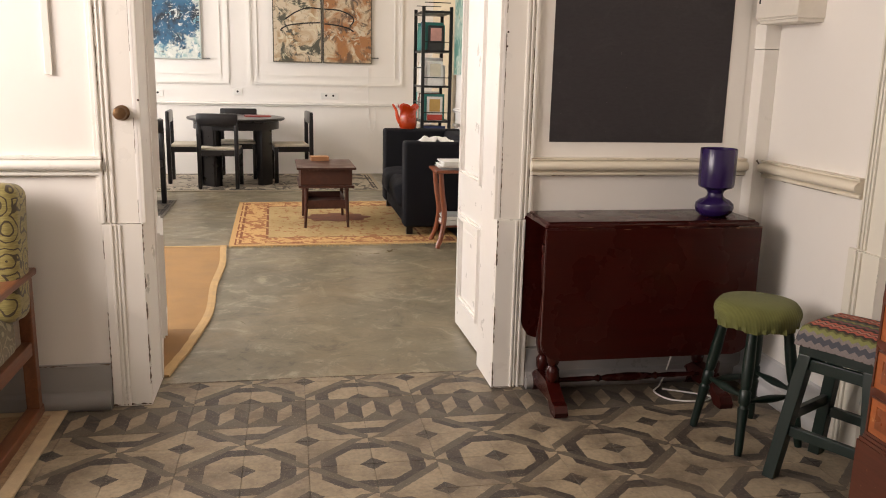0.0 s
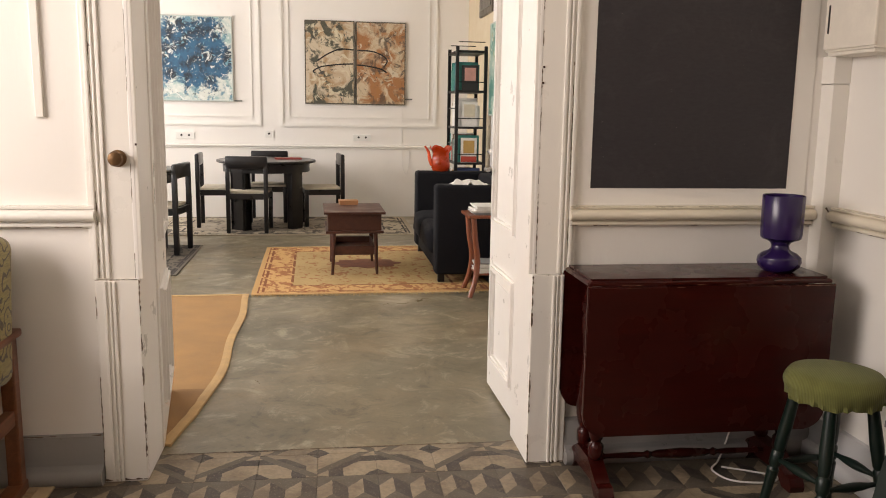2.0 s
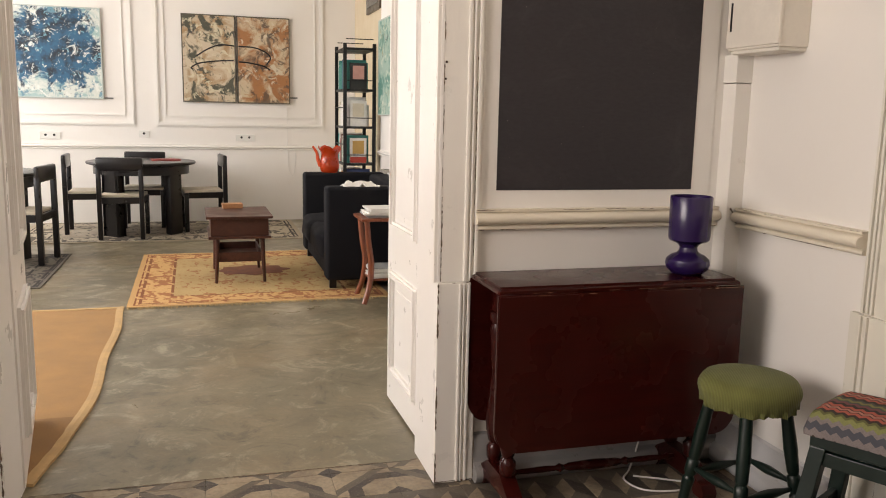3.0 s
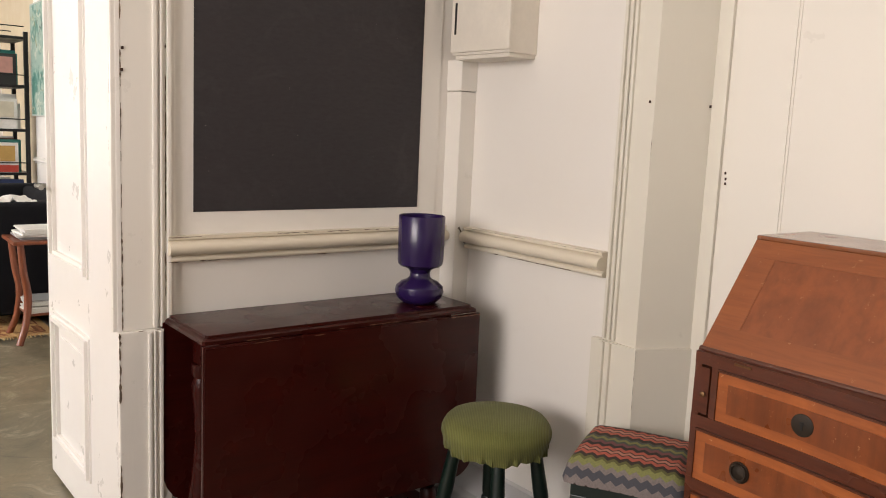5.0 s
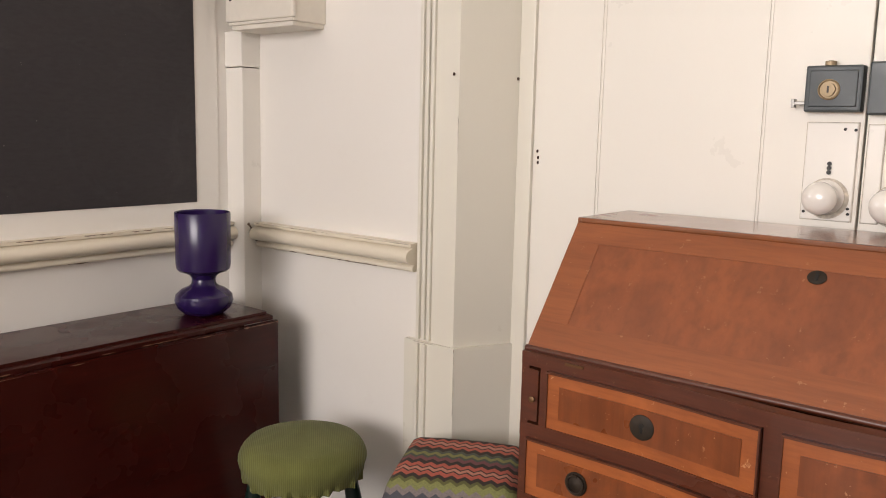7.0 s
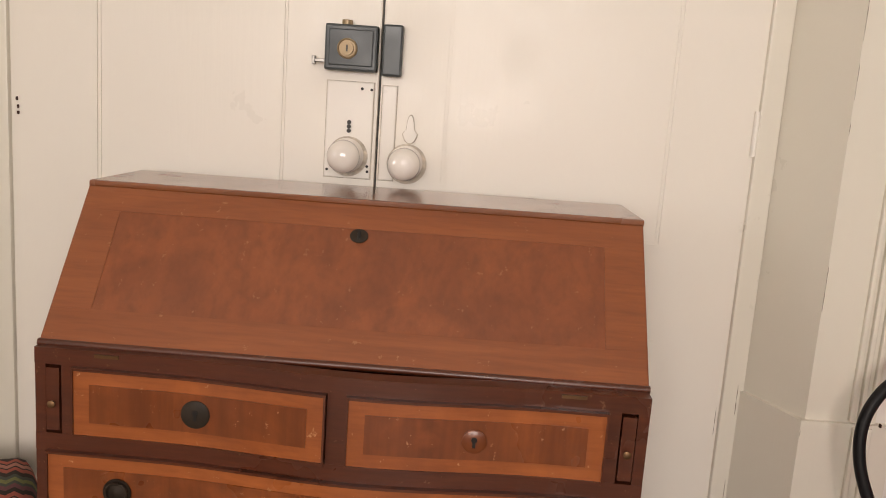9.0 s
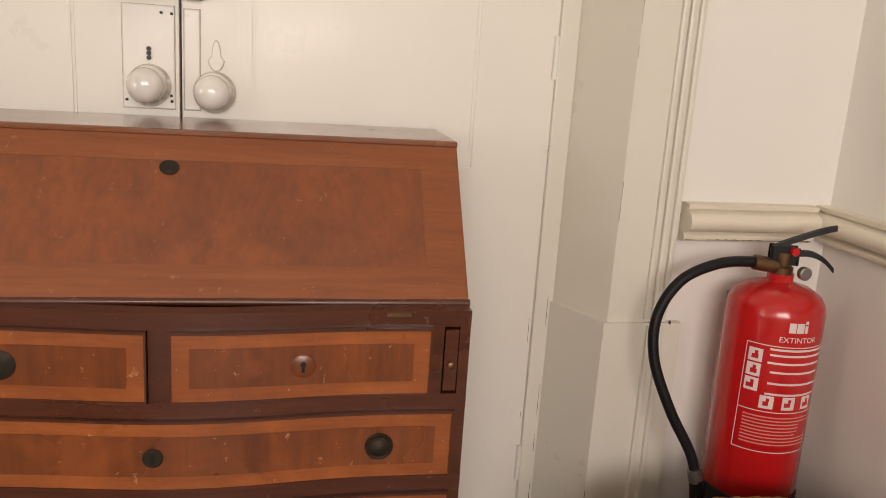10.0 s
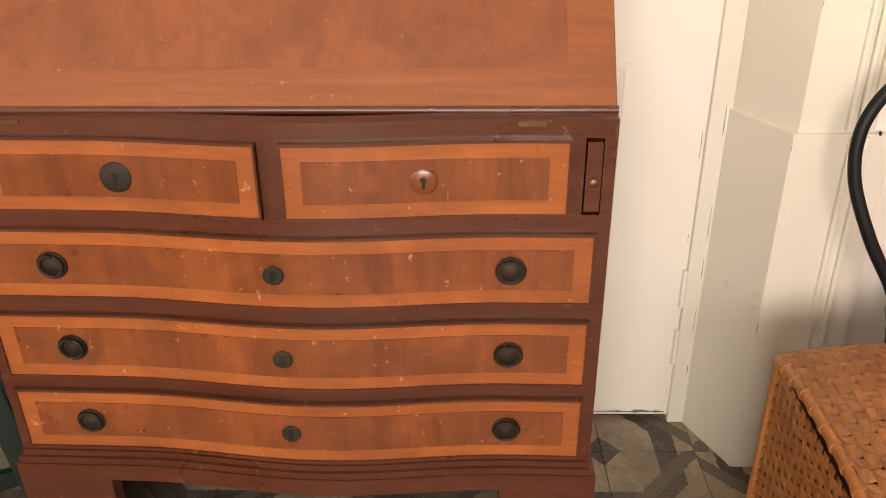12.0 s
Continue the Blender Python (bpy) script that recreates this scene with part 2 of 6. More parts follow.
def tile_material():
    """Cement tiles: octagons of interlaced bands with small diamonds, and a border row of tumbling blocks."""
    m, n, l, s = material("cement tile")
    geo = n.new("ShaderNodeNewGeometry")
    sep = n.new("ShaderNodeSeparateXYZ")
    l.new(geo.outputs["Position"], sep.inputs[0])

    def op(kind, a, b=0.0, c=0.0):
        k = n.new("ShaderNodeMath")
        k.operation = kind
        for sock, v in zip(k.inputs, (a, b, c)):
            if isinstance(v, (int, float)):
                sock.default_value = v
            else:
                l.new(v, sock)
        return k.outputs[0]

    wob = n.new("ShaderNodeTexNoise")
    wob.inputs["Scale"].default_value, wob.inputs["Detail"].default_value = 55, 4
    l.new(geo.outputs["Position"], wob.inputs["Vector"])
    wsep = n.new("ShaderNodeSeparateColor")
    l.new(wob.outputs["Color"], wsep.inputs[0])
    X = op("ADD", sep.outputs[0], op("MULTIPLY", op("SUBTRACT", wsep.outputs[0], 0.5), 0.009))
    Y = op("ADD", sep.outputs[1], op("MULTIPLY", op("SUBTRACT", wsep.outputs[1], 0.5), 0.009))
    back = op("GREATER_THAN", Y, 3.26)
    edge = op("MULTIPLY", op("GREATER_THAN", Y, 3.037), op("LESS_THAN", Y, 3.26))
    shift = op("ADD", 2.70, op("MULTIPLY", back, 0.565))
    a = op("PINGPONG", op("DIVIDE", op("ADD", X, 0.097), 0.211), 1.0)
    b = op("PINGPONG", op("DIVIDE", op("SUBTRACT", Y, shift), 0.195), 1.0)
    both, most = op("ADD", a, b), op("MAXIMUM", a, b)
    iu, iv = op("FLOOR", op("DIVIDE", op("ADD", X, 0.097), 0.211)), op("FLOOR", op("DIVIDE", op("SUBTRACT", Y, shift), 0.195))
    turn = op("FLOORED_MODULO", op("ADD", iu, iv), 2.0)
    start = op("ADD", 0.87, op("MULTIPLY", turn, 0.19))
    diag = op("MULTIPLY", op("GREATER_THAN", both, start), op("LESS_THAN", both, op("ADD", start, 0.21)))
    core = op("MULTIPLY", op("LESS_THAN", most, 0.57), op("LESS_THAN", both, 0.87))
    ring = op("MULTIPLY", op("LESS_THAN", most, 0.81), op("MULTIPLY", op("LESS_THAN", both, 1.27), op("SUBTRACT", 1.0, op("MAXIMUM", core, diag))))
    gem = op("MAXIMUM", op("LESS_THAN", both, 0.21), op("GREATER_THAN", both, 1.79))
    dark = op("MAXIMUM", ring, gem)
    # border of blocks
    q = op("FRACT", op("DIVIDE", op("ADD", X, 0.097), 0.1055))
    v = op("DIVIDE", op("SUBTRACT", Y, 3.037), 0.223)
    slope = op("MULTIPLY", op("PINGPONG", q, 0.5), 0.55)
    mid = op("ABSOLUTE", op("SUBTRACT", v, op("ADD", 0.36, slope)))
    inside = op("LESS_THAN", mid, 0.24)
    left = op("LESS_THAN", q, 0.5)
    e_lite, e_dark = op("MULTIPLY", inside, left), op("MULTIPLY", inside, op("SUBTRACT", 1.0, left))
    at = place(n, l, (1, 1, 1))
    big, fine, sc = cloud(n, l, geo.outputs["Position"], 5, 5, 0.65), cloud(n, l, geo.outputs["Position"], 70, 4), cloud(n, l, geo.outputs["Position"], 17, 6, 0.7)
    info = n.new("ShaderNodeObjectInfo")
    lite, brown, grey = (0.34, 0.272, 0.182), (0.034, 0.028, 0.025), (0.105, 0.086, 0.065)
    c = blend(n, l, diag, lite, grey)
    c = blend(n, l, dark, c, brown)
    e = blend(n, l, e_lite, grey, lite)
    e = blend(n, l, e_dark, e, brown)
    c = blend(n, l, edge, c, e)
    c = blend(n, l, span(n, l, big, 0.44, 0.66, 0, 0.70), c, (0.095, 0.070, 0.046))
    c = blend(n, l, span(n, l, sc, 0.57, 0.70, 0, 0.5), c, (0.25, 0.20, 0.14))
    c = blend(n, l, span(n, l, fine, 0.4, 0.7, 0, 0.34), c, (0.09, 0.072, 0.056))
    scr = cloud(n, l, geo.outputs["Position"], 150, 3, 0.7)
    c = blend(n, l, span(n, l, scr, 0.58, 0.68, 0, 0.5), c, (0.36, 0.31, 0.235))
    c = blend(n, l, span(n, l, sc, 0.40, 0.30, 0, 0.55), c, (0.060, 0.046, 0.034))
    c = blend(n, l, span(n, l, info.outputs["Random"], 0, 1, 0.0, 0.16), c, (0.15, 0.125, 0.10))
    l.new(c, s.inputs["Base Color"])
    l.new(span(n, l, sc, 0.3, 0.7, 0.4, 0.66), s.inputs["Roughness"])
    bump(n, l, s, fine, 0.12, 0.001)
    return m


def concrete_material():
    m, n, l, s = material("polished concrete")
    at = place(n, l, (1, 1, 1))
    wide = place(n, l, (1.0, 1.05, 1))
    big, sw, fine = cloud(n, l, at, 1.1, 6, 0.62, 0.9), cloud(n, l, wide, 2.4, 8, 0.68, 1.0), cloud(n, l, at, 60, 4)
    veil = cloud(n, l, wide, 4.2, 9, 0.74, 1.1)
    c = blend(n, l, span(n, l, big, 0.35, 0.68), (0.14, 0.118, 0.074), (0.29, 0.238, 0.15))
    c = blend(n, l, span(n, l, sw, 0.42, 0.62, 0, 0.7), c, (0.155, 0.142, 0.10))
    c = blend(n, l, span(n, l, veil, 0.53, 0.64, 0, 0.75), c, (0.40, 0.35, 0.25))
    c = blend(n, l, span(n, l, veil, 0.45, 0.36, 0, 0.7), c, (0.075, 0.068, 0.05))
    tan = cloud(n, l, wide, 1.6, 7, 0.7, 0.5)
    c = blend(n, l, span(n, l, tan, 0.5, 0.66, 0, 0.55), c, (0.29, 0.215, 0.125))
    c = blend(n, l, span(n, l, fine, 0.4, 0.7, 0, 0.25), c, (0.12, 0.108, 0.08))
    l.new(c, s.inputs["Base Color"])
    l.new(span(n, l, sw, 0.3, 0.7, 0.26, 0.5), s.inputs["Roughness"])
    bump(n, l, s, veil, 0.05, 0.002)
    return m


TILE, CONC = tile_material(), concrete_material()
GROUT = plain("grout bed", (0.19, 0.155, 0.115), 0.8)
EARTH = plain("street paving", (0.3, 0.28, 0.25), 0.8)

# ---------------- structure ----------------
TOP = 3.5          # ceiling
YN, YN2 = 3.32, 3.56   # wall between the rooms
XE = 1.985         # east wall of the near room
YF = 10.45         # far wall of the far room
XE2 = 1.75         # east wall of the far room
YS = -2.4          # south wall


def structure(name, bm, mat, label, category="wall"):
    return tagged(part(name, bm, mat, smooth=category in ("chair rail", "baseboard")), label, category, kind="structure")


bm = bmesh.new()
box(bm, W1 - 0.3, 2.6, YS - 0.3, 3.505, -0.15, -0.012)
structure("floor", bm, GROUT, "worn patterned cement tile floor in muted greys and browns", "floor")
bm = bmesh.new()
box(bm, W2 - 0.3, XE2 + 0.3, 3.505, YF + 0.3, -0.15, 0.0)
structure("floor_far_room", bm, CONC, "polished grey concrete floor with trowel swirls", "floor")
bm = bmesh.new()
box(bm, -60, 60, -60, 60, -0.4, -0.25)
structure("ground", bm, EARTH, "plain paving outside the house", "ground")
bm = bmesh.new()
box(bm, W2 - 0.3, 2.6, YS - 0.3, YF + 0.3, TOP, TOP + 0.2)
structure("ceiling", bm, CEIL, "plain white plaster ceiling over both rooms", "ceiling")

DL, DR, DH = -0.465, 0.885, 2.75      # doorway between the rooms
bm = bmesh.new()
box(bm, W1 - 0.3, DL, YN, YN2, 0, TOP)
box(bm, DR, 2.6, YN, YN2, 0, TOP)
box(bm, DL, DR, YN, YN2, DH, TOP)
structure("wall_north", bm, WALL, "cream painted wall with a wide doorway and a chair rail")

EN, ES = 2.53, 0.868                   # east doorway
bm = bmesh.new()
box(bm, XE, 2.35, EN, YN, 0, TOP)
box(bm, XE, 2.35, 0.41, ES, 0, TOP)
box(bm, XE, 2.35, ES, EN, 2.6, TOP)
box(bm, 2.24, 2.35, ES, EN, 0, 2.6)
structure("wall_east", bm, WALL, "cream painted wall around a recessed double door")
bm = bmesh.new()
box(bm, 1.25, 2.35, 0.05, 0.41, 0, TOP)
structure("wall_pier", bm, WALL, "cream painted wall return beside the recessed door")
bm = bmesh.new()
box(bm, 2.35, 2.6, YS, YN, 0, TOP)
structure("wall_east_outer", bm, WALL, "plain painted wall closing the near room")
bm = bmesh.new()
box(bm, W1 - 0.3, 2.6, YS - 0.3, YS, 0, TOP)
structure("wall_south", bm, WALL, "plain painted wall closing the near room")


def wall_with_windows(name, x0, x1, y0, y1, holes, mat):
    bm = bmesh.new()
    edges = [y0] + [v for h in sorted(holes) for v in h] + [y1]
    for a, b in zip(edges[::2], edges[1::2]):
        box(bm, x0, x1, a, b, 0, TOP)
    for a, b in holes:
        box(bm, x0, x1, a, b, 0, 0.7)
        box(bm, x0, x1, a, b, 2.9, TOP)
    structure(name, bm, mat, "painted wall with tall windows")


wall_with_windows("wall_west", W1 - 0.3, W1, YS, YN, WIN1, WALL)
wall_with_windows("wall_west_far", W2 - 0.3, W2, YN2, YF, WIN2, WALL2)


def window(name, x, a, b):
    w = tagged(new(name), "tall white wooden casement window letting in daylight", "window", kind="structure")
    w.matrix_basis = pose(x, (a + b) / 2, 0.7)
    h = (b - a) / 2
    for y0, y1, z0, z1 in ((-h, -h + 0.06, 0, 2.2), (h - 0.06, h, 0, 2.2), (-h + 0.06, h - 0.06, 0, 0.08), (-h + 0.06, h - 0.06, 2.12, 2.2), (-0.03, 0.03, 0.08, 2.12)):
        part("window_frame", blk(-0.2, -0.13, y0, y1, z0, z1), TRIM, w)


for i, (a, b) in enumerate(WIN1 + WIN2):
    window(f"window_{i + 1}", W1 if i < 2 else W2, a, b)

bm = bmesh.new()
box(bm, W2 - 0.3, XE2 + 0.3, YF, YF + 0.3, 0, TOP)
structure("wall_far", bm, WALL2, "white panelled wall with raised mouldings")
bm = bmesh.new()
box(bm, XE2, XE2 + 0.3, YN2, 8.55, 0, TOP)
structure("wall_far_east", bm, WALL2, "white painted side wall of the far room")
BEIGE = paint("beige recess surface", (0.62, 0.52, 0.36), rough=0.5)
bm = bmesh.new()
box(bm, XE2 + 0.08, XE2 + 0.3, 8.55, YF, 0, TOP)
structure("wall_recess", bm, BEIGE, "beige recess behind the metal shelf")


def rail_profile(z0, z1, out):
    """Chair rail section: (distance from the wall, height)."""
    h = z1 - z0
    rod = [(out * (0.5 + 0.5 * math.cos(radians(a))), z0 + h * (0.55 + 0.27 * math.sin(radians(a)))) for a in range(-80, 81, 16)]
    bead = [(out * (0.42 + 0.10 * math.cos(radians(a))), z0 + h * (0.11 + 0.10 * math.sin(radians(a)))) for a in range(-90, 91, 30)]
    return [(0, z0)] + bead + [(out * 0.36, z0 + 0.25 * h)] + rod + [(out * 0.50, z0 + 0.85 * h), (out * 0.64, z0 + 0.88 * h), (out * 0.66, z1), (0, z1)]


def base_profile(h, out):
    foot = [(out * (0.95 + 0.5 * math.cos(radians(a))), h * (0.18 + 0.18 * math.sin(radians(a)))) for a in range(-60, 91, 15)]
    return [(0, 0), (out * 1.15, 0)] + foot + [(out * 0.62, h * 0.40), (out * 0.5, h * 0.5), (out * 0.46, h * 0.86), (out * 0.36, h * 0.92), (out * 0.36, h * 0.97), (0, h)]


def run_y(name, prof, x0, x1, y, mat, label, category):
    """A moulding along x on a south-facing wall face at y."""
    bm = bmesh.new()
    extrude(bm, [(x0, y - d, z) for d, z in prof], (x1 - x0, 0, 0))
    return structure(name, bm, mat, label, category)


def run_x(name, prof, y0, y1, x, mat, label, category):
    """A moulding along y on a west-facing wall face at x."""
    bm = bmesh.new()
    extrude(bm, [(x - d, y0, z) for d, z in prof], (0, y1 - y0, 0))
    return structure(name, bm, mat, label, category)


RAIL = rail_profile(0.880, 0.951, 0.05)
run_y("chair_rail_1", RAIL, 1.0, 1.92, YN, RAILP, "cream moulded chair rail with chipped paint", "chair rail")
run_x("chair_rail_2", RAIL, 2.642, 3.24, XE, RAILP, "cream moulded chair rail ending beside the door casing", "chair rail")
run_y("chair_rail_3", RAIL, W1, -0.59, YN, TRIM, "white moulded chair rail", "chair rail")
SRAIL = rail_profile(0.880, 0.956, 0.05)
run_x("chair_rail_4", SRAIL, 0.458, 0.742, XE, RAILP, "cream moulded chair rail above the fire extinguisher", "chair rail")
bm = bmesh.new()
extrude(bm, [(1.25, 0.41 + d, z) for d, z in SRAIL], (XE - 1.25, 0, 0))
structure("chair_rail_5", bm, RAILP, "cream moulded chair rail turning the corner", "chair rail")
run_y("baseboard_1", base_profile(0.165, 0.05), 1.012, XE, YN, GREYB, "grey painted baseboard with a rounded foot", "baseboard")
run_y("baseboard_2", base_profile(0.168, 0.05), W1, -0.604, YN, GREYB, "grey painted baseboard with a rounded foot", "baseboard")
WHITEB = paint("pale baseboard paint", (0.55, 0.55, 0.55), rough=0.35, chips=0.5)
run_x("baseboard_3", base_profile(0.165, 0.04), 2.675, YN - 0.056, XE, WHITEB, "pale grey painted baseboard", "baseboard")
run_x("baseboard_4", base_profile(0.165, 0.04), 0.42, 0.715, XE, WHITEB, "pale grey painted baseboard", "baseboard")


def casing_y(name, inner, outer, y, depth_y, side):
    """Door casing on the wall between the rooms: plinth block, narrower fluted board above and the lining of the reveal."""
    c = tagged(new(name), "chipped white wooden door casing with a plinth block", "door casing", kind="structure")
    lo, hi = min(inner, outer), max(inner, outer)
    part("plinth", blk(lo, hi, y - 0.028, y, 0, 0.706, 0.004), TRIM, c)
    a, b = (inner - 0.012 * side, outer + 0.014 * side)
    lo2, hi2 = min(a, b), max(a, b)
    part("board", blk(lo2, hi2, y - 0.017, y, 0.706, 2.85, 0.004), TRIM, c)
    for k, w in ((0.22, 0.010), (0.34, 0.006), (0.43, 0.010)):
        xm = outer + (inner - outer) * k
        part("bead", blk(xm - w / 2, xm + w / 2, y - 0.036, y - 0.026, 0.004, 0.702, 0.003), TRIM, c)
    for k, w in ((0.12, 0.012), (0.24, 0.007), (0.34, 0.012)):
        xm = b + (a - b) * k
        part("bead", blk(xm - w / 2, xm + w / 2, y - 0.026, y - 0.015, 0.710, 2.84, 0.003), TRIM, c)
    part("lining", blk(min(inner + 0.013 * side, inner - 0.001 * side), max(inner + 0.013 * side, inner - 0.001 * side), y - 0.018, YN2 + 0.01, 0.0, DH, 0.003), LEAF, c)
    return c


cl = casing_y("door_casing_1", -0.463, -0.602, YN, 0.2, -1)
cr = casing_y("door_casing_2", 0.872, 1.01, YN, 0.2, 1)

SPLAY = paint("reveal paint", (0.72, 0.69, 0.60), chips=0.0, rough=0.36, streak=0.08)


def splay_casing(name, y_in, y_out, y_back, label):
    """Casing of the recessed east door with its splayed reveal."""
    c = tagged(new(name), label, "door casing", kind="structure")
    s = 1 if y_out > y_in else -1
    bm = bmesh.new()
    yp = y_out + s * 0.03
    extrude(bm, [(XE - 0.019, y_in, 0), (XE - 0.019, yp, 0), (XE, yp, 0), (2.24, y_in + s * 0.01, 0), (2.24, y_back, 0), (2.115, y_back, 0)], (0, 0, 0.71))
    part("plinth", bm, SPLAY, c)
    bm = bmesh.new()
    o = 0.010 * s
    extrude(bm, [(XE - 0.010, y_in + o, 0.71), (XE - 0.010, y_out, 0.71), (XE, y_out, 0.71), (2.24, y_in + s * 0.01 + o, 0.71), (2.24, y_back + o, 0.71), (2.115, y_back + o, 0.71)], (0, 0, 1.95))
    part("board", bm, SPLAY, c)
    w = abs(y_out - y_in)
    for k, h0, h1, d in ((0.12, 0.004, 0.706, 0.019), (0.3, 0.004, 0.706, 0.019), (0.08, 0.714, 2.6, 0.010), (0.22, 0.714, 2.6, 0.010), (0.34, 0.714, 2.6, 0.010)):
        ym = y_out - s * k * w
        part("bead", blk(XE - d - 0.009, XE - d + 0.002, ym - 0.005, ym + 0.005, h0, h1, 0.003), SPLAY, c)
    part("stop", blk(2.108, 2.14, min(y_back - s * 0.03, y_back + o), max(y_back - s * 0.03, y_back + o), 0.0, 2.6, 0.003), SPLAY, c)
    return c


splay_casing("door_casing_3", 2.513, 2.640, 2.438, "cream wooden door casing with a splayed reveal and plinth")
splay_casing("door_casing_4", 0.885, 0.748, 0.952, "cream wooden door casing with a splayed reveal beside the extinguisher")


def picture_moulding(bm, fn, a, b, c, d, w, h):
    """A raised rectangular moulding, mitred; fn maps (across, up, out) into the world."""
    for (o, i, out) in ((0, w, h), (w * 0.25, w * 0.7, h * 1.7)):
        ring = []
        for k, z in ((o, 0), (o, out), (i, out), (i, 0)):
            ring.append([bm.verts.new(fn(x, y, z)) for x, y in ((a + k, c + k), (b - k, c + k), (b - k, d - k), (a + k, d - k))])
        for r, q in zip(ring, ring[1:]):
            for j in range(4):
                bm.faces.new((r[j], r[(j + 1) % 4], q[(j + 1) % 4], q[j]))


def door_leaf(name, m, width, height, panels, label, thick=0.04):
    """A panelled leaf hinged at its local origin, lying along +x."""
    d = tagged(new(name), label, "door", kind="structure")
    d.matrix_basis = m
    part("slab", blk(0, width, -thick / 2, thick / 2, 0.012, height, 0.003), LEAF, d)
    for x0, x1, z0, z1 in panels:
        for s in (-1, 1):
            bm = bmesh.new()
            picture_moulding(bm, lambda x, z, o: Vector((x, s * (thick / 2 - 0.002 + o), z)), x0, x1, z0, z1, 0.034, 0.014)
            part("panel_moulding", bm, LEAF, d)
            part("panel", blk(x0 + 0.07, x1 - 0.07, s * thick / 2 - 0.004, s * thick / 2 + 0.004, z0 + 0.07, z1 - 0.07, 0.003), LEAF, d)
    return d


BRASS = plain("aged brass", (0.17, 0.095, 0.045), 0.38, 0.8, 0.3)
STEEL = plain("dull steel", (0.34, 0.33, 0.31), 0.38, 1.0)
PANELS = [(0.1, 0.52, 0.15, 0.60), (0.1, 0.52, 0.78, 1.95), (0.1, 0.52, 2.1, 2.6)]
right_leaf = door_leaf("door_1", pose(0.925, 3.568, 0, 0, 0, 91), 0.61, 2.7, PANELS, "white panelled door leaf standing open into the far room")
left_leaf = door_leaf("door_2", pose(-0.475, 3.545, 0, 0, 0, 98), 0.65, 2.7, PANELS, "white panelled door leaf standing open into the far room")
bm = tube(bmesh.new(), [(0.565, 0.02, 1.02), (0.565, 0.06, 1.02), (0.475, 0.065, 1.02)], 0.008)
part("handle", bm, STEEL, right_leaf, "dull steel lever handle", True)
part("handle_plate", blk(0.55, 0.58, 0.02, 0.026, 0.94, 1.12, 0.002), STEEL, right_leaf)
bm = bmesh.new()
lathe(bm, [(0.0, 0.0), (0.034, 0.0), (0.034, 0.006), (0.014, 0.010), (0.012, 0.026), (0.026, 0.032), (0.031, 0.044), (0.026, 0.056), (0.010, 0.060), (0, 0.060)], 24, pose(-0.512, YN - 0.017, 1.105, 90) @ Matrix.Scale(0.8, 4))
part("knob", bm, BRASS, cl, "aged brass door knob", True)

# east double door behind the bureau
PORC = plain("white porcelain", (0.80, 0.76, 0.70), 0.12, 0, 0.04, relief=0.0, spread=0.03, coat=0.5)
LOCKM = plain("grey lacquered metal", (0.048, 0.056, 0.058), 0.38, 0.2, 0.12)
BLACK = plain("black iron", (0.012, 0.011, 0.010), 0.45, 0.2, 0.2)
XD = 2.12


def east_leaf(name, y0, y1, lo, hi, label):
    d = tagged(new(name), label, "door", kind="structure")
    part("slab", blk(XD, XD + 0.045, y0, y1, 0.012, 2.58, 0.003), CREAM, d)
    for z0, z1 in ((0.168, 0.797), (0.975, 2.45)):
        bm = bmesh.new()
        picture_moulding(bm, lambda y, z, o: Vector((XD + 0.002 - o, y, z)), lo, hi, z0, z1, 0.020, 0.0045)
        part("panel_moulding", bm, CREAM, d)
    return d


d3 = east_leaf("door_3", 1.7000, 2.437, 1.877, 2.252, "cream panelled door leaf with a rim lock and porcelain knob, closed")
d4 = east_leaf("door_4", 0.978, 1.6960, 1.128, 1.585, "cream panelled door leaf with a porcelain knob, closed")
part("seam_shadow_gap", blk(XD + 0.02, XD + 0.05, 1.6961, 1.6999, 0.02, 2.57, 0), BLACK, d3)
KEYM = plain("yellow brass cylinder", (0.34, 0.255, 0.15), 0.45, 0.35, 0.2)
lock = part("lock_case", blk(XD - 0.03, XD, 1.703, 1.801, 1.277, 1.361, 0.004), LOCKM, d3, "grey rim lock")
part("rim", blk(XD - 0.033, XD - 0.028, 1.711, 1.793, 1.286, 1.352, 0.002), LOCKM, lock)
part("lock_cylinder", lathe(bmesh.new(), [(0.0, 0.0), (0.019, 0.0), (0.019, 0.004), (0.0165, 0.006), (0.0155, 0.003), (0.012, 0.003), (0.012, 0.009), (0.0, 0.009)], 20, pose(XD - 0.032, 1.758, 1.317, 0, -90)), KEYM, lock, "brass lock cylinder", True)
part("keyhole", blk(XD - 0.0425, XD - 0.0405, 1.7565, 1.7595, 1.311, 1.323, 0), BLACK, lock)
part("latch_lever", blk(XD - 0.024, XD - 0.012, 1.801, 1.825, 1.290, 1.296, 0.001), STEEL, lock)
part("latch_lever", blk(XD - 0.026, XD - 0.010, 1.819, 1.825, 1.285, 1.301, 0.001), STEEL, lock)
part("latch_knob", lathe(bmesh.new(), [(0.0, 0), (0.010, 0), (0.010, 0.008), (0, 0.010)], 12, pose(XD - 0.018, 1.762, 1.361)), KEYM, lock, "", True)
part("keeper", blk(XD - 0.028, XD, 1.657, 1.694, 1.272, 1.366, 0.004), LOCKM, d4, "grey lock keeper")
part("lock_plate", blk(XD - 0.005, XD, 1.708, 1.797, 1.076, 1.258, 0.002), TRIM, d3, "painted lock plate")
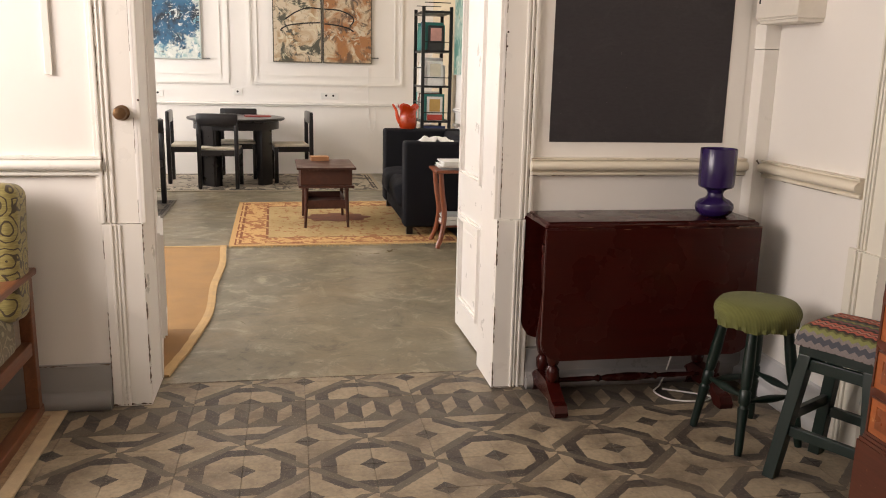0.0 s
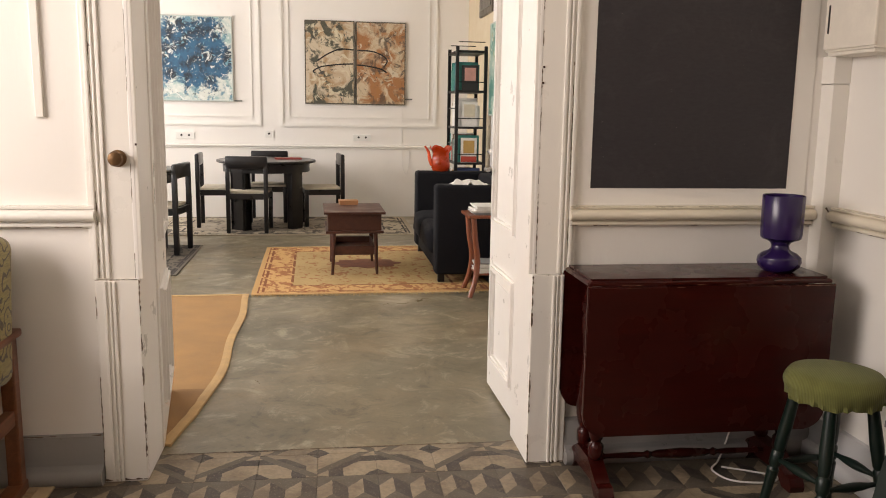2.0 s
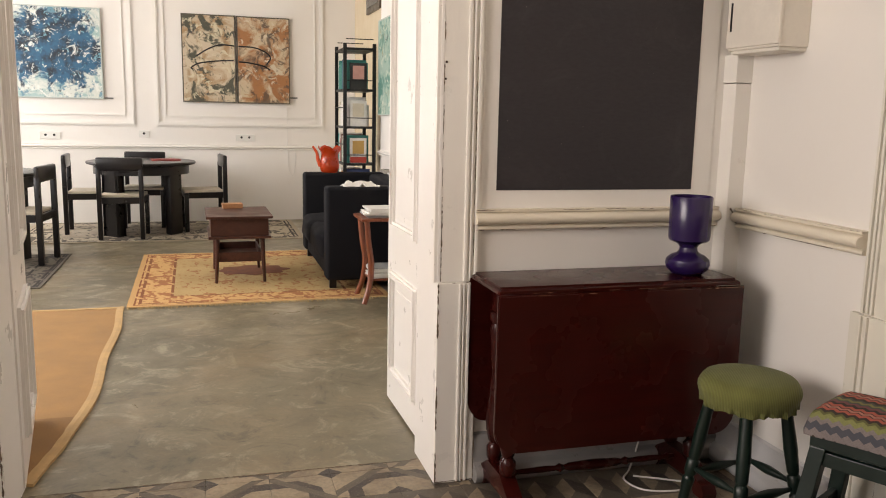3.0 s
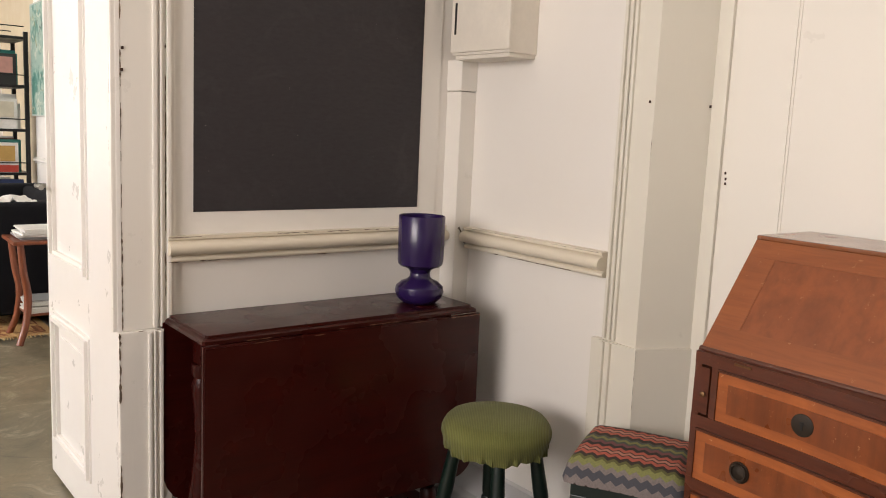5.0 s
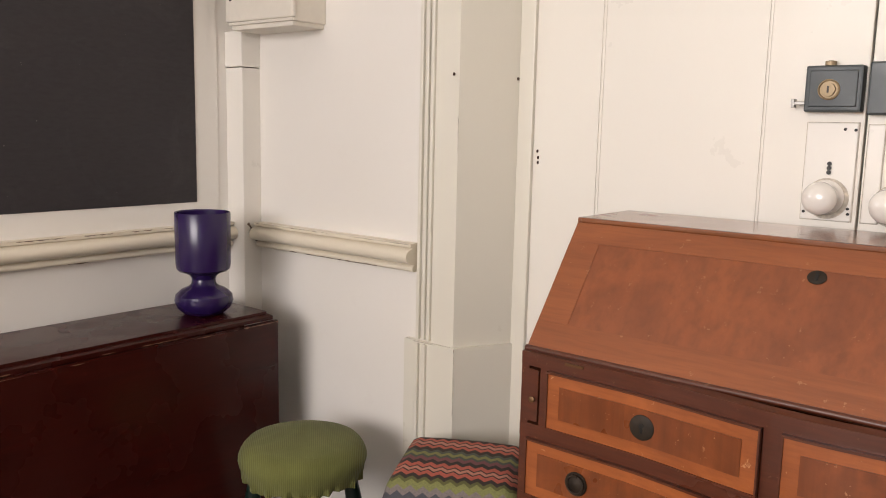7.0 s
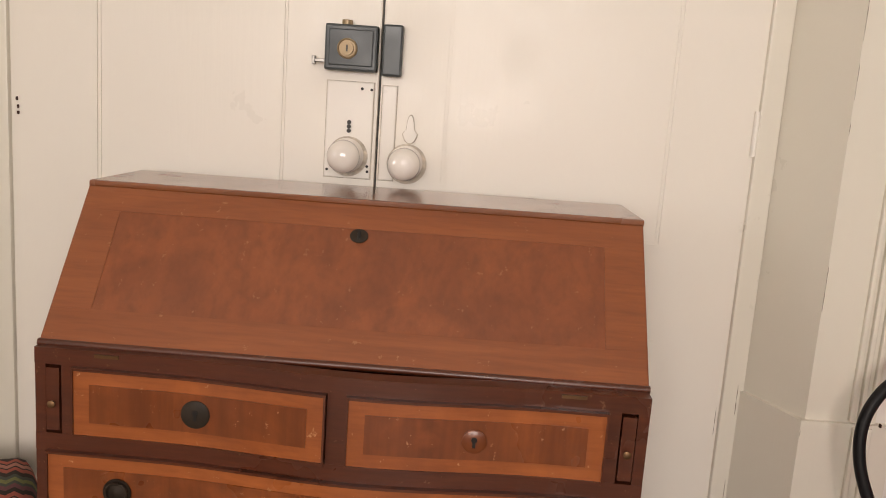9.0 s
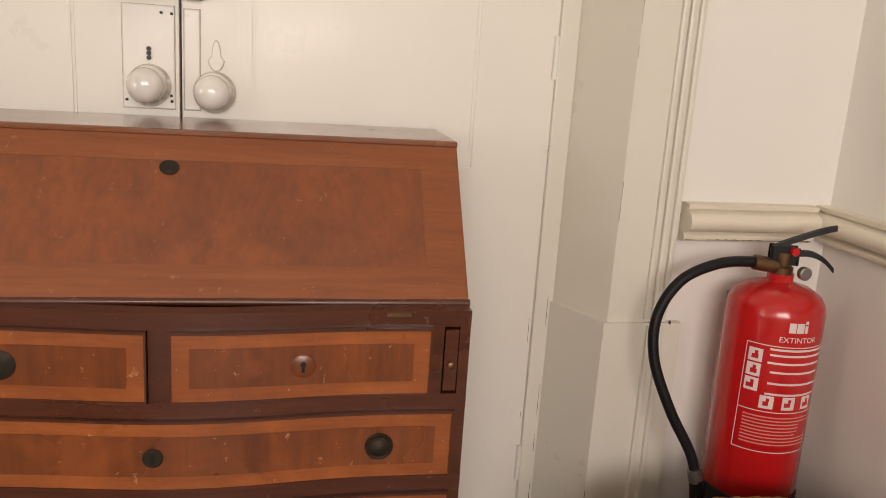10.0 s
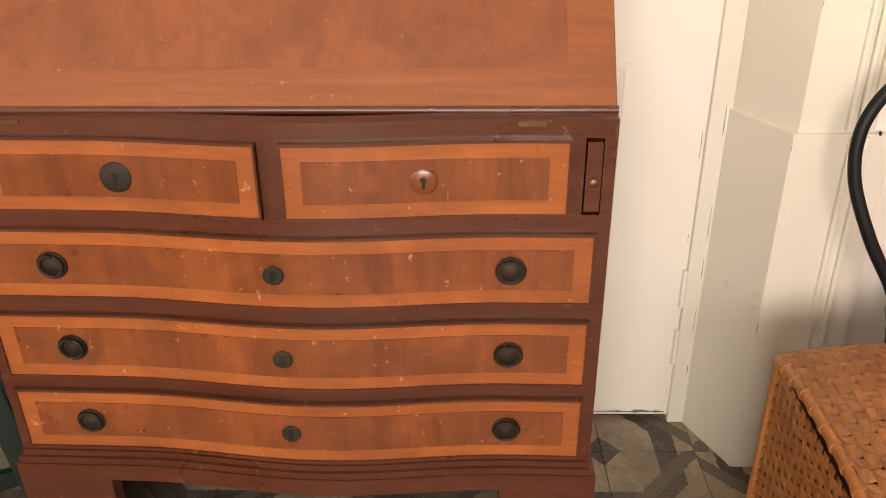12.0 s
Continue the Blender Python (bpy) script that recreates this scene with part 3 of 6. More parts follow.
part("lock_plate", blk(XD - 0.005, XD, 1.664, 1.691, 1.076, 1.255, 0.002), TRIM, d4, "painted lock plate")
for z in (1.182, 1.174, 1.166):
    part("keyhole", lathe(bmesh.new(), [(0, 0), (0.0042, 0), (0.0042, 0.002), (0, 0.002)], 10, pose(XD - 0.006, 1.752, z, 0, -90)), BLACK, d3)
for y, z in ((1.712, 1.245), (1.713, 1.090), (1.714, 1.100), (1.791, 1.090), (1.730, 1.246)):
    part("screw", lathe(bmesh.new(), [(0, 0), (0.0028, 0), (0.0028, 0.002), (0, 0.002)], 8, pose(XD - 0.006, y, z, 0, -90)), BLACK, d3)
KNOB = [(0.0, 0.0), (0.034, 0.0), (0.036, 0.004), (0.030, 0.009), (0.016, 0.012), (0.014, 0.020), (0.022, 0.026), (0.031, 0.036), (0.034, 0.048), (0.031, 0.061), (0.020, 0.070), (0.0, 0.073)]
for y, z, par in ((1.754, 1.119, d3), (1.640, 1.112, d4)):
    part("knob", lathe(bmesh.new(), KNOB, 28, pose(XD - 0.005, y, z, 0, -90) @ Matrix.Scale(0.92, 4)), PORC, par, "white porcelain knob", True)
drop = [(0.007 * math.cos(a) * 1.6, 1.9 * 0.011 * math.sin(a)) for a in np.linspace(0, math.tau, 20, endpoint=False)]
bm = bmesh.new()
extrude(bm, [(XD, 1.635 + x * (1.25 if z < 0 else 0.62), 1.176 + z * 1.25) for x, z in drop], (-0.006, 0, 0))
part("key_cover", bm, TRIM, d4, "painted keyhole cover")
# thin backings paint the shadowed, dirty outline round cover, knobs and plates
SHADE_GRIME = plain("shaded grimy edge", (0.56, 0.50, 0.41), 0.7, 0, 0.35, 60, 200)
bm = bmesh.new()
extrude(bm, [(XD, 1.635 + x * (1.25 if z < 0 else 0.62) * 1.16, 1.176 + z * 1.25 * 1.09) for x, z in drop], (-0.0022, 0, 0))
part("grime_edge", bm, SHADE_GRIME, d4)
for y, z, par in ((1.754, 1.119, d3), (1.640, 1.112, d4)):
    part("grime_edge", lathe(bmesh.new(), [(0, 0), (0.0385, 0), (0.0385, 0.0012), (0, 0.0012)], 28, pose(XD - 0.0052, y - 0.002, z - 0.002, 0, -90)), SHADE_GRIME, par)
part("grime_edge", blk(XD - 0.002, XD, 1.7065, 1.7985, 1.0745, 1.2592, 0), SHADE_GRIME, d3)
part("grime_edge", blk(XD - 0.002, XD, 1.6625, 1.6925, 1.0745, 1.2562, 0), SHADE_GRIME, d4)
for y, zs in ((2.430, (0.25, 1.28)), (0.984, (0.15, 0.29, 1.17))):
    for z in zs:
        part("hinge", lathe(bmesh.new(), [(0, 0), (0.006, 0), (0.006, 0.085), (0, 0.085)], 10, pose(XD - 0.004, y, z)), TRIM, d3 if y > 2 else d4, "", True)
NAILM = plain("rusty nail", (0.06, 0.03, 0.02), 0.7, 0.4)
for x, y, z in ((XE - 0.022, 2.530, 1.354), (2.105, 2.449, 1.350), (XD - 0.002, 2.396, 1.183), (XD - 0.002, 2.394, 1.168), (XD - 0.002, 2.394, 1.156), (XE - 0.022, 0.745, 0.712)):
    tagged(part("nail", blk(-0.003, 0.004, -0.0014, 0.0014, -0.0034, 0.0034, 0.001, pose(x, y, z)), NAILM), "small rusty nail head stuck in the painted casing", "nail", "nails in the woodwork")
for x, z in ((0.888, 1.372), (0.89, 1.425), (-0.455, 1.15), (-0.58, 1.46)):
    tagged(part("nail", blk(-0.003, 0.003, -0.003, 0.003, -0.0035, 0.0035, 0.001, pose(x, YN - 0.019, z)), NAILM), "small rusty nail head stuck in the painted casing", "nail", "nails in the woodwork")

# ---------------- near room: wall fittings ----------------
m, n, l, s = material("chalkboard")
at = place(n, l, (1, 1, 1))
sm, fine, dots = cloud(n, l, at, 5, 6, 0.7, 1.5), cloud(n, l, place(n, l, (1, 1, 3)), 40, 4), cloud(n, l, at, 90, 2)
c = blend(n, l, span(n, l, sm, 0.52, 0.8, 0, 0.35), (0.030, 0.026, 0.029), (0.074, 0.066, 0.068))
c = blend(n, l, span(n, l, dots, 0.77, 0.79, 0, 0.4), c, (0.3, 0.28, 0.26))
l.new(c, s.inputs["Base Color"])
l.new(span(n, l, fine, 0.3, 0.7, 0.52, 0.70), s.inputs["Roughness"])
s.inputs["Specular IOR Level"].default_value = 0.4
BOARD = m
bb = thing("blackboard", pose(1.446, YN, 1.012), "large black chalkboard panel with faint chalk smears on the wall", "blackboard")
part("surface", blk(-0.37, 0.37, -0.006, 0, 0, 1.3, 0.001), BOARD, bb)
part("surround", blk(-0.435, 0.445, -0.0035, 0, -0.065, 1.36, 0.001), WALL, bb)
tr = thing("cable_trunk", pose(1.953, 3.283, 0.17), "white painted cable trunking in the corner", "cable trunking")
part("duct", blk(-0.03, 0.032, -0.037, 0.037, 0, 1.216, 0.003), TRIM, tr)
part("duct", blk(-0.033, 0.032, -0.039, 0.037, 1.218, 1.315, 0.003), TRIM, tr)
FB = plain("fuse box paint", (0.76, 0.71, 0.62), 0.4, 0, 0.05)
fb = thing("fuse_box", pose(XE, 3.107, 1.479), "cream fuse box mounted on the wall above the trunking", "fuse box")
part("body", blk(-0.112, 0, -0.132, 0.132, 0.012, 0.52, 0.004), FB, fb)
part("lid", blk(-0.118, -0.104, -0.136, 0.136, 0.02, 0.53, 0.005), FB, fb)
part("base_lip", blk(-0.105, 0, -0.125, 0.125, 0, 0.014, 0.004), FB, fb)
part("slot", blk(-0.1205, -0.1175, 0.108, 0.116, 0.075, 0.17, 0.001), BLACK, fb)
co = thing("wall_conduit", pose(-0.746, YN, 1.232), "white surface conduit ending on the wall", "conduit")
part("duct", blk(-0.013, 0.013, -0.014, 0, 0, 1.9, 0.003), TRIM, co)

# far room mouldings
FARM = paint("far moulding paint", (0.78, 0.755, 0.71), rough=0.45)


def far_panel(name, x0, x1):
    bm = bmesh.new()
    fn = lambda x, z, o: Vector((x, YF + 0.001 - o, z))
    picture_moulding(bm, fn, x0, x1, 1.066, 3.1, 0.05, 0.012)
    picture_moulding(bm, fn, x0 + 0.10, x1 - 0.10, 1.175, 3.0, 0.016, 0.008)
    structure(name, bm, FARM, "raised white wall panel moulding", "moulding")


far_panel("trim_1", -0.395, 1.47)
far_panel("trim_2", -2.45, -0.605)
FRAIL = rail_profile(0.815, 0.868, 0.03)
run_y("chair_rail_6", FRAIL, W2, XE2, YF, FARM, "white chair rail along the panelled wall", "chair rail")
run_x("chair_rail_7", rail_profile(0.86, 0.91, 0.03), YN2, 8.55, XE2, FARM, "white chair rail on the side wall", "chair rail")
SOCK = plain("socket plastic", (0.75, 0.74, 0.70), 0.35, 0, 0.03)
for x, z, k in ((0.565, 0.91, 2), (-0.525, 0.942, 1), (-1.48, 0.915, 2)):
    so = thing("wall_socket", pose(x, YF, z), "white double power socket on the wall" if k == 2 else "white single power socket on the wall", "socket", "sockets on the far wall")
    w = 0.052 * k
    part("plate", blk(-w, w, -0.012, 0, 0, 0.078, 0.004), SOCK, so)
    for i in range(k):
        cx = (i - (k - 1) / 2) * 0.085
        part("insert", lathe(bmesh.new(), [(0, 0), (0.013, 0), (0.013, 0.002), (0, 0.002)], 16, pose(cx, -0.012, 0.043, 90)), BLACK, so)

# dark glazed transom high in the recess
tw = thing("transom", pose(XE2 + 0.08, 9.25, 2.28), "dark glazed transom high in the beige recess", "window")
part("frame", blk(-0.03, 0, -0.35, 0.35, 0, 0.6, 0.004), LACQD := plain("dark transom wood", (0.09, 0.07, 0.05), 0.4), tw)
part("pane", blk(-0.034, -0.028, -0.29, 0.29, 0.06, 0.54, 0.002), plain("smoky glass", (0.03, 0.03, 0.028), 0.15), tw)

# edge slivers: paint worn down to dark wood, and painted shadow lines on the rails
WORN_SHADE = plain("bare and shaded dark edge", (0.16, 0.115, 0.078), 0.8, 0, 0.45, 30, 120)


def worn_edge(parent, a, b, normal, width=0.003, keep=0.62, seed=0, cell=0.035, mat=None):
    """Irregular slivers along the line a to b, lying on a face with this normal."""
    rng = random.Random(seed)
    a, b, nrm = Vector(a), Vector(b), Vector(normal).normalized()
    d = (b - a).normalized()
    sd = d.cross(nrm)
    ln, t = (b - a).length, 0.0
    bm = bmesh.new()
    while t < ln:
        step = rng.uniform(0.3, 2.6) * cell
        if rng.random() < keep:
            n = max(2, int(step / 0.009))
            lo, hi = [], []
            for i in range(n + 1):
                q = a + d * min(ln, t + step * i / n)
                w = width * (0.25 + rng.random()) * (0.35 if i in (0, n) else 1)
                lo.append(bm.verts.new(q - sd * w * 0.5 * rng.random() + nrm * 0.0008))
                hi.append(bm.verts.new(q + sd * w + nrm * 0.0008))
            for i in range(n):
                bm.faces.new((lo[i], lo[i + 1], hi[i + 1], hi[i]))
        t += step
    ob = part("worn_edge", bm, mat or WORN_SHADE, parent)
    ob["kind"] = "stuff"
    return ob


fy = YN - 0.028
for par, xi, xo, sg in ((cl, -0.463, -0.602, 1), (cr, 0.872, 1.01, -1)):
    worn_edge(par, (xi - sg * 0.001, fy, 0.0), (xi - sg * 0.001, fy, 0.705), (0, -1, 0), 0.0045, 0.8, 1 + sg)
    worn_edge(par, (xo, fy, 0.0), (xo, fy, 0.705), (0, -1, 0), 0.003, 0.55, 5 + sg)
    worn_edge(par, (xi, fy, 0.706), (xo, fy, 0.706), (0, -1, 0), 0.0022, 0.6, 9 + sg)
    worn_edge(par, (xi - sg * 0.012, YN - 0.017, 0.71), (xi - sg * 0.012, YN - 0.017, 2.8), (0, -1, 0), 0.003, 0.7, 12 + sg)
    worn_edge(par, (xo + sg * 0.014, YN - 0.017, 0.71), (xo + sg * 0.014, YN - 0.017, 2.8), (0, -1, 0), 0.0025, 0.5, 15 + sg)
    worn_edge(par, (xi, fy, 0.006), (xo, fy, 0.006), (0, -1, 0), 0.006, 0.8, 20 + sg, 0.02)
    worn_edge(par, (xi + sg * 0.0012, fy + 0.014, 0.01), (xi + sg * 0.0012, fy + 0.014, 2.7), (sg, 0, 0), 0.0014, 0.35, 25 + sg)
c3, c4 = bpy.data.objects["door_casing_3"], bpy.data.objects["door_casing_4"]
for par, yi, yo, s in ((c3, 2.513, 2.640, 1), (c4, 0.885, 0.748, -1)):
    worn_edge(par, (XE - 0.0195, yi, 0.0), (XE - 0.0195, yi, 0.708), (-1, 0, 0), 0.0009, 0.25, 31 + s)
    worn_edge(par, (XE - 0.0105, yi + s * 0.010, 0.715), (XE - 0.0105, yi + s * 0.010, 2.5), (-1, 0, 0), 0.0008, 0.2, 34 + s)
    worn_edge(par, (XE - 0.0195, yi, 0.7085), (XE - 0.0195, yo, 0.7085), (-1, 0, 0), 0.0009, 0.3, 37 + s)
    worn_edge(par, (XE - 0.0105, yo, 0.72), (XE - 0.0105, yo, 2.5), (-1, 0, 0), 0.0008, 0.15, 40 + s)
worn_edge(c4, (2.1075, 0.955, 0.0), (2.1075, 0.955, 0.9), (-1, 0, 0), 0.0012, 0.15, 44)
worn_edge(d4, (XD - 0.0005, 0.988, 0.02), (XD - 0.0005, 0.988, 1.0), (-1, 0, 0), 0.0012, 0.12, 45)
worn_edge(d4, (XD - 0.0005, 0.988, 0.02), (XD - 0.0005, 1.25, 0.02), (-1, 0, 0), 0.005, 0.5, 46)
# on the rails the slivers mix wear with the moulding's painted shadow line
for ob, a, b, nr, sd in (("chair_rail_1", (1.0, YN - 0.0255, 0.882), (1.915, YN - 0.0255, 0.882), (0, -1, 0), 51), ("chair_rail_1", (1.0, YN - 0.032, 0.949), (1.915, YN - 0.032, 0.949), (0, -1, 0), 52),
                         ("chair_rail_2", (XE - 0.0255, 2.65, 0.882), (XE - 0.0255, 3.235, 0.882), (-1, 0, 0), 53), ("chair_rail_2", (XE - 0.032, 2.65, 0.949), (XE - 0.032, 3.235, 0.949), (-1, 0, 0), 54),
                         ("chair_rail_3", (-1.4, YN - 0.0255, 0.882), (-0.60, YN - 0.0255, 0.882), (0, -1, 0), 55), ("chair_rail_4", (XE - 0.0255, 0.46, 0.884), (XE - 0.0255, 0.74, 0.884), (-1, 0, 0), 56)):
    worn_edge(bpy.data.objects[ob], a, b, nr, 0.0022, 0.6, sd)
worn_edge(bpy.data.objects["chair_rail_2"], (XE - 0.001, 3.2405, 0.880), (XE - 0.05, 3.2405, 0.951), (0, 1, 0), 0.01, 0.9, 57)
worn_edge(bpy.data.objects["baseboard_2"], (-1.5, YN - 0.0165, 0.168), (-0.61, YN - 0.0165, 0.168), (0, -1, 0), 0.004, 0.7, 59)

gap = worn_edge(bpy.data.objects["floor"], (DL + 0.02, 3.505, 0.0012), (DR - 0.02, 3.505, 0.0012), (0, 0, 1), 0.007, 0.95, 71, 0.05)
gap.name = "threshold_crack"


def wpart(name, bm, mat, parent, label="", smooth=False):
    """A part given in the room's own coordinates."""
    p, m = parent, Matrix()
    while p:
        m, p = p.matrix_basis @ m, p.parent
    return part(name, bm, mat, parent, label, smooth, m.inverted())


# ---------------- bureau ----------------
ORANGE = wood("satinwood banding", (0.245, 0.0640, 0.0160), (0.385, 0.1130, 0.0295), 1, 0.34, 0.22, worn=0.8, shine=0.45, clouds=0.35)
VENEER = wood("walnut veneer", (0.120, 0.0300, 0.0085), (0.265, 0.0720, 0.0195), 2, 0.27, 0.32, 0.45, worn=0.75, shine=0.5, mottle=0.45, clouds=0.4)
FALLV = wood("fall front veneer", (0.165, 0.0430, 0.0122), (0.275, 0.0770, 0.0218), 2, 0.33, 0.34, 0.4, worn=0.3, shine=0.5, mottle=0.4, clouds=0.3)
FALLB = wood("fall front banding", (0.200, 0.0550, 0.0155), (0.300, 0.0900, 0.0262), 1, 0.35, 0.30, worn=0.35, shine=0.5)
MAHOG = wood("dark mahogany carcass", (0.058, 0.0145, 0.0062), (0.115, 0.0300, 0.0125), 1, 0.3, 0.18, worn=0.25)
PULL = plain("dark bronze", (0.036, 0.025, 0.017), 0.5, 0.5, 0.4, shine=0.3)
BY = 1.686
ESC = plain("worn bronze plate", (0.040, 0.029, 0.020), 0.6, 0.1, 0.4, shine=0.2)
TOPW = wood("polished top", (0.16, 0.05, 0.018), (0.25, 0.08, 0.026), 1, 0.18, 0.55)
bur = thing("bureau", pose(1.868, BY, 0, 0, 0, -0.6), "antique orange-brown mahogany bureau with slant front and serpentine drawers", "bureau")
HW = 0.453


def fx(y):
    """Plan of the serpentine front, in bureau metres (x towards the wall)."""
    s = y / HW
    k = max(-1.0, min(1.0, (s + 0.08) / 0.66))
    return -0.1975 - 0.0115 * (1 + math.cos(k * math.pi)) + 0.008 * s


def front(bm, y0, y1, z0, z1, off, thick, n=20, mat=0):
    """A curved front board proud of the plan by off."""
    g = []
    for i in range(n + 1):
        y = y0 + (y1 - y0) * i / n
        x = fx(y) - off
        g.append([bm.verts.new(p) for p in ((x, y, z0), (x, y, z1), (x + thick, y, z1), (x + thick, y, z0))])
    for a, b in zip(g, g[1:]):
        for k in range(4):
            bm.faces.new((a[k], a[(k + 1) % 4], b[(k + 1) % 4], b[k])).material_index = mat
    bm.faces.new(g[0][::-1]).material_index = mat
    bm.faces.new(g[-1]).material_index = mat
    return bm


side = [(-0.16, 0.26), (-0.164, 0.834), (0.004, 1.057), (0.208, 1.057), (0.208, 0.26)]
for y0 in (-HW, HW - 0.02):
    bm = bmesh.new()
    extrude(bm, [(x, y0, z) for x, z in side], (0, 0.02, 0))
    # lighter wood on the south side puts its lit edge into the colour
    part("side_panel", bm, MAHOG if y0 > 0 else FALLB, bur)
part("top", blk(-0.002, 0.214, -HW - 0.004, HW + 0.004, 1.054, 1.066, 0.004), TOPW, bur, "polished reflective top")
part("back_panel", blk(0.19, 0.205, -HW + 0.02, HW - 0.02, 0.26, 1.054, 0), MAHOG, bur)
part("bottom", blk(-0.15, 0.19, -HW + 0.02, HW - 0.02, 0.262, 0.28, 0), MAHOG, bur)
# slant front
ang = math.atan2(0.222, 0.168)
SL = pose(-0.168, 0, 0.836) @ Matrix.Rotation(-ang, 4, "Y")      # local x runs up the slope, z outwards
L = math.hypot(0.168, 0.222) - 0.003
fall = part("fall_front", blk(0, L, -HW - 0.002, HW + 0.002, -0.018, 0.002, 0.002, SL), FALLV, bur, "veneered slant writing flap")
for x0, x1, y0, y1 in ((0.002, 0.058, -HW, HW), (L - 0.045, L - 0.002, -HW, HW), (0.058, L - 0.045, -HW, -HW + 0.062), (0.058, L - 0.045, HW - 0.062, HW)):
    part("banding", blk(x0, x1, y0, y1, 0.0015, 0.0032, 0.0006, SL), FALLB, fall)
bm = bmesh.new()
tube(bm, [SL @ Vector((0.001, y, 0.0)) for y in (-HW - 0.003, HW + 0.003)], 0.006, 10)
part("edge_bead", bm, MAHOG, fall, "", True)
esc = part("escutcheon", lathe(bmesh.new(), [(0, 0), (0.0155, 0), (0.0155, 0.0015), (0.013, 0.003), (0, 0.003)], 24, SL @ pose(L - 0.058, 0, 0.003) @ Matrix.Diagonal((0.8, 0.95, 1, 1))), ESC, fall, "dark bronze keyhole plate", True)
part("keyhole", blk(L - 0.065, L - 0.050, -0.0028, 0.0028, 0.0058, 0.0072, 0.0006, SL), BLACK, esc)
# rails between the drawers
ROWS_Z = [(0.702, 0.810), (0.566, 0.677), (0.427, 0.540), (0.292, 0.404)]
for z0, z1 in ((0.810, 0.835), (0.677, 0.702), (0.540, 0.566), (0.404, 0.427), (0.281, 0.292)):
    part("rail", front(bmesh.new(), -HW + 0.0, HW - 0.0, z0, z1, -0.004, 0.03), MAHOG, bur)
for y0, y1, z0, z1 in ((-HW, -HW + 0.018, 0.292, 0.677), (HW - 0.018, HW, 0.292, 0.677), (-HW, -HW + 0.016, 0.702, 0.810), (HW - 0.016, HW, 0.702, 0.810),
                       (-HW + 0.040, -HW + 0.058, 0.702, 0.810), (HW - 0.058, HW - 0.040, 0.702, 0.810), (-0.018, 0.010, 0.702, 0.810)):
    part("stile", front(bmesh.new(), y0, y1, z0, z1, -0.005, 0.03, 3), MAHOG, bur)
for s in (-1, 1):
    lop = part("loper", front(bmesh.new(), *sorted((s * (HW - 0.018), s * (HW - 0.038))), 0.708, 0.805, -0.002, 0.03, 3), MAHOG, bur, "pull-out support for the flap")
    yk = s * (HW - 0.028)
    part("loper_knob", lathe(bmesh.new(), [(0, 0), (0.004, 0), (0.006, 0.006), (0, 0.009)], 10, pose(fx(yk) + 0.002, yk, 0.750, 0, -90)), BRASS, lop, "", True)
for y in (-HW + 0.11, HW - 0.11):
    part("hinge_plate", blk(fx(y) + 0.001, fx(y) + 0.004, y - 0.018, y + 0.018, 0.826, 0.831, 0), BRASS, bur)


def pull(parent, y, z, r=0.0215):
    x = fx(y) - 0.0065
    m = pose(x, y, z, 0, -90)
    p = part("pull", lathe(bmesh.new(), [(0, 0), (r, 0), (r, 0.0015), (r * 0.94, 0.003), (r * 0.8, 0.0022), (r * 0.5, 0.0035), (r * 0.22, 0.006), (0, 0.0065)], 28, m), PULL, parent, "dark bronze ring pull", True)
    bm = bmesh.new()
    tube(bm, [m @ Vector((r * 0.74 * math.cos(a), r * 0.74 * math.sin(a), 0.0048)) for a in np.linspace(0, math.tau, 25)], 0.0021, 8)
    part("ring", bm, PULL, p, "", True)
    part("ring_post", blk(x - 0.009, x, y - 0.005, y + 0.005, z + r * 0.66, z + r * 0.86, 0.001), PULL, p)
    return p


def keyplate(parent, y, z, r=0.0145, mat=None):
    x = fx(y) - 0.0065
    p = part("escutcheon", lathe(bmesh.new(), [(0, 0), (r, 0), (r, 0.001), (r * 0.85, 0.0028), (0, 0.0028)], 24, pose(x, y, z, 0, -90)), mat or ESC, parent, "round keyhole plate", True)
    bm = bmesh.new()
    lathe(bm, [(0, 0), (0.0044, 0), (0.0044, 0.0012), (0, 0.0012)], 12, pose(x - 0.0026, y, z + 0.003, 0, -90))
    box(bm, x - 0.0036, x - 0.0026, y - 0.0022, y + 0.0022, z - 0.009, z + 0.003)
    part("keyhole", bm, BLACK, p)


def drawer(y0, y1, z0, z1, pulls, keys):
    d = part("drawer", front(bmesh.new(), y0 + 0.003, y1 - 0.003, z0 + 0.003, z1 - 0.003, 0.003, 0.02), ORANGE, bur, "drawer with dark veneer and orange crossbanding")
    b = 0.0245
    part("veneer_panel", front(bmesh.new(), y0 + b + 0.004, y1 - b - 0.004, z0 + b, z1 - b, 0.0046, 0.002), VENEER, d, "dark figured veneer")
    for a, c, e, f in ((y0 + 0.001, y1 - 0.001, z0, z0 + 0.004), (y0 + 0.001, y1 - 0.001, z1 - 0.004, z1), (y0 + 0.001, y0 + 0.004, z0 + 0.004, z1 - 0.004), (y1 - 0.004, y1 - 0.001, z0 + 0.004, z1 - 0.004)):
        part("bead", front(bmesh.new(), a, c, e, f, 0.0065, 0.01, 20 if c - a > 0.1 else 1), MAHOG, d)
    z = (z0 + z1) / 2
    for y in pulls:
        pull(d, y, z)
    for y, r, mt in keys:
        keyplate(d, y, z, r, mt)


drawer(0.010, HW - 0.058, *ROWS_Z[0], [], [(0.205, 0.0215, ESC)])
drawer(-HW + 0.058, -0.018, *ROWS_Z[0], [], [(-0.204, 0.018, VENEER)])
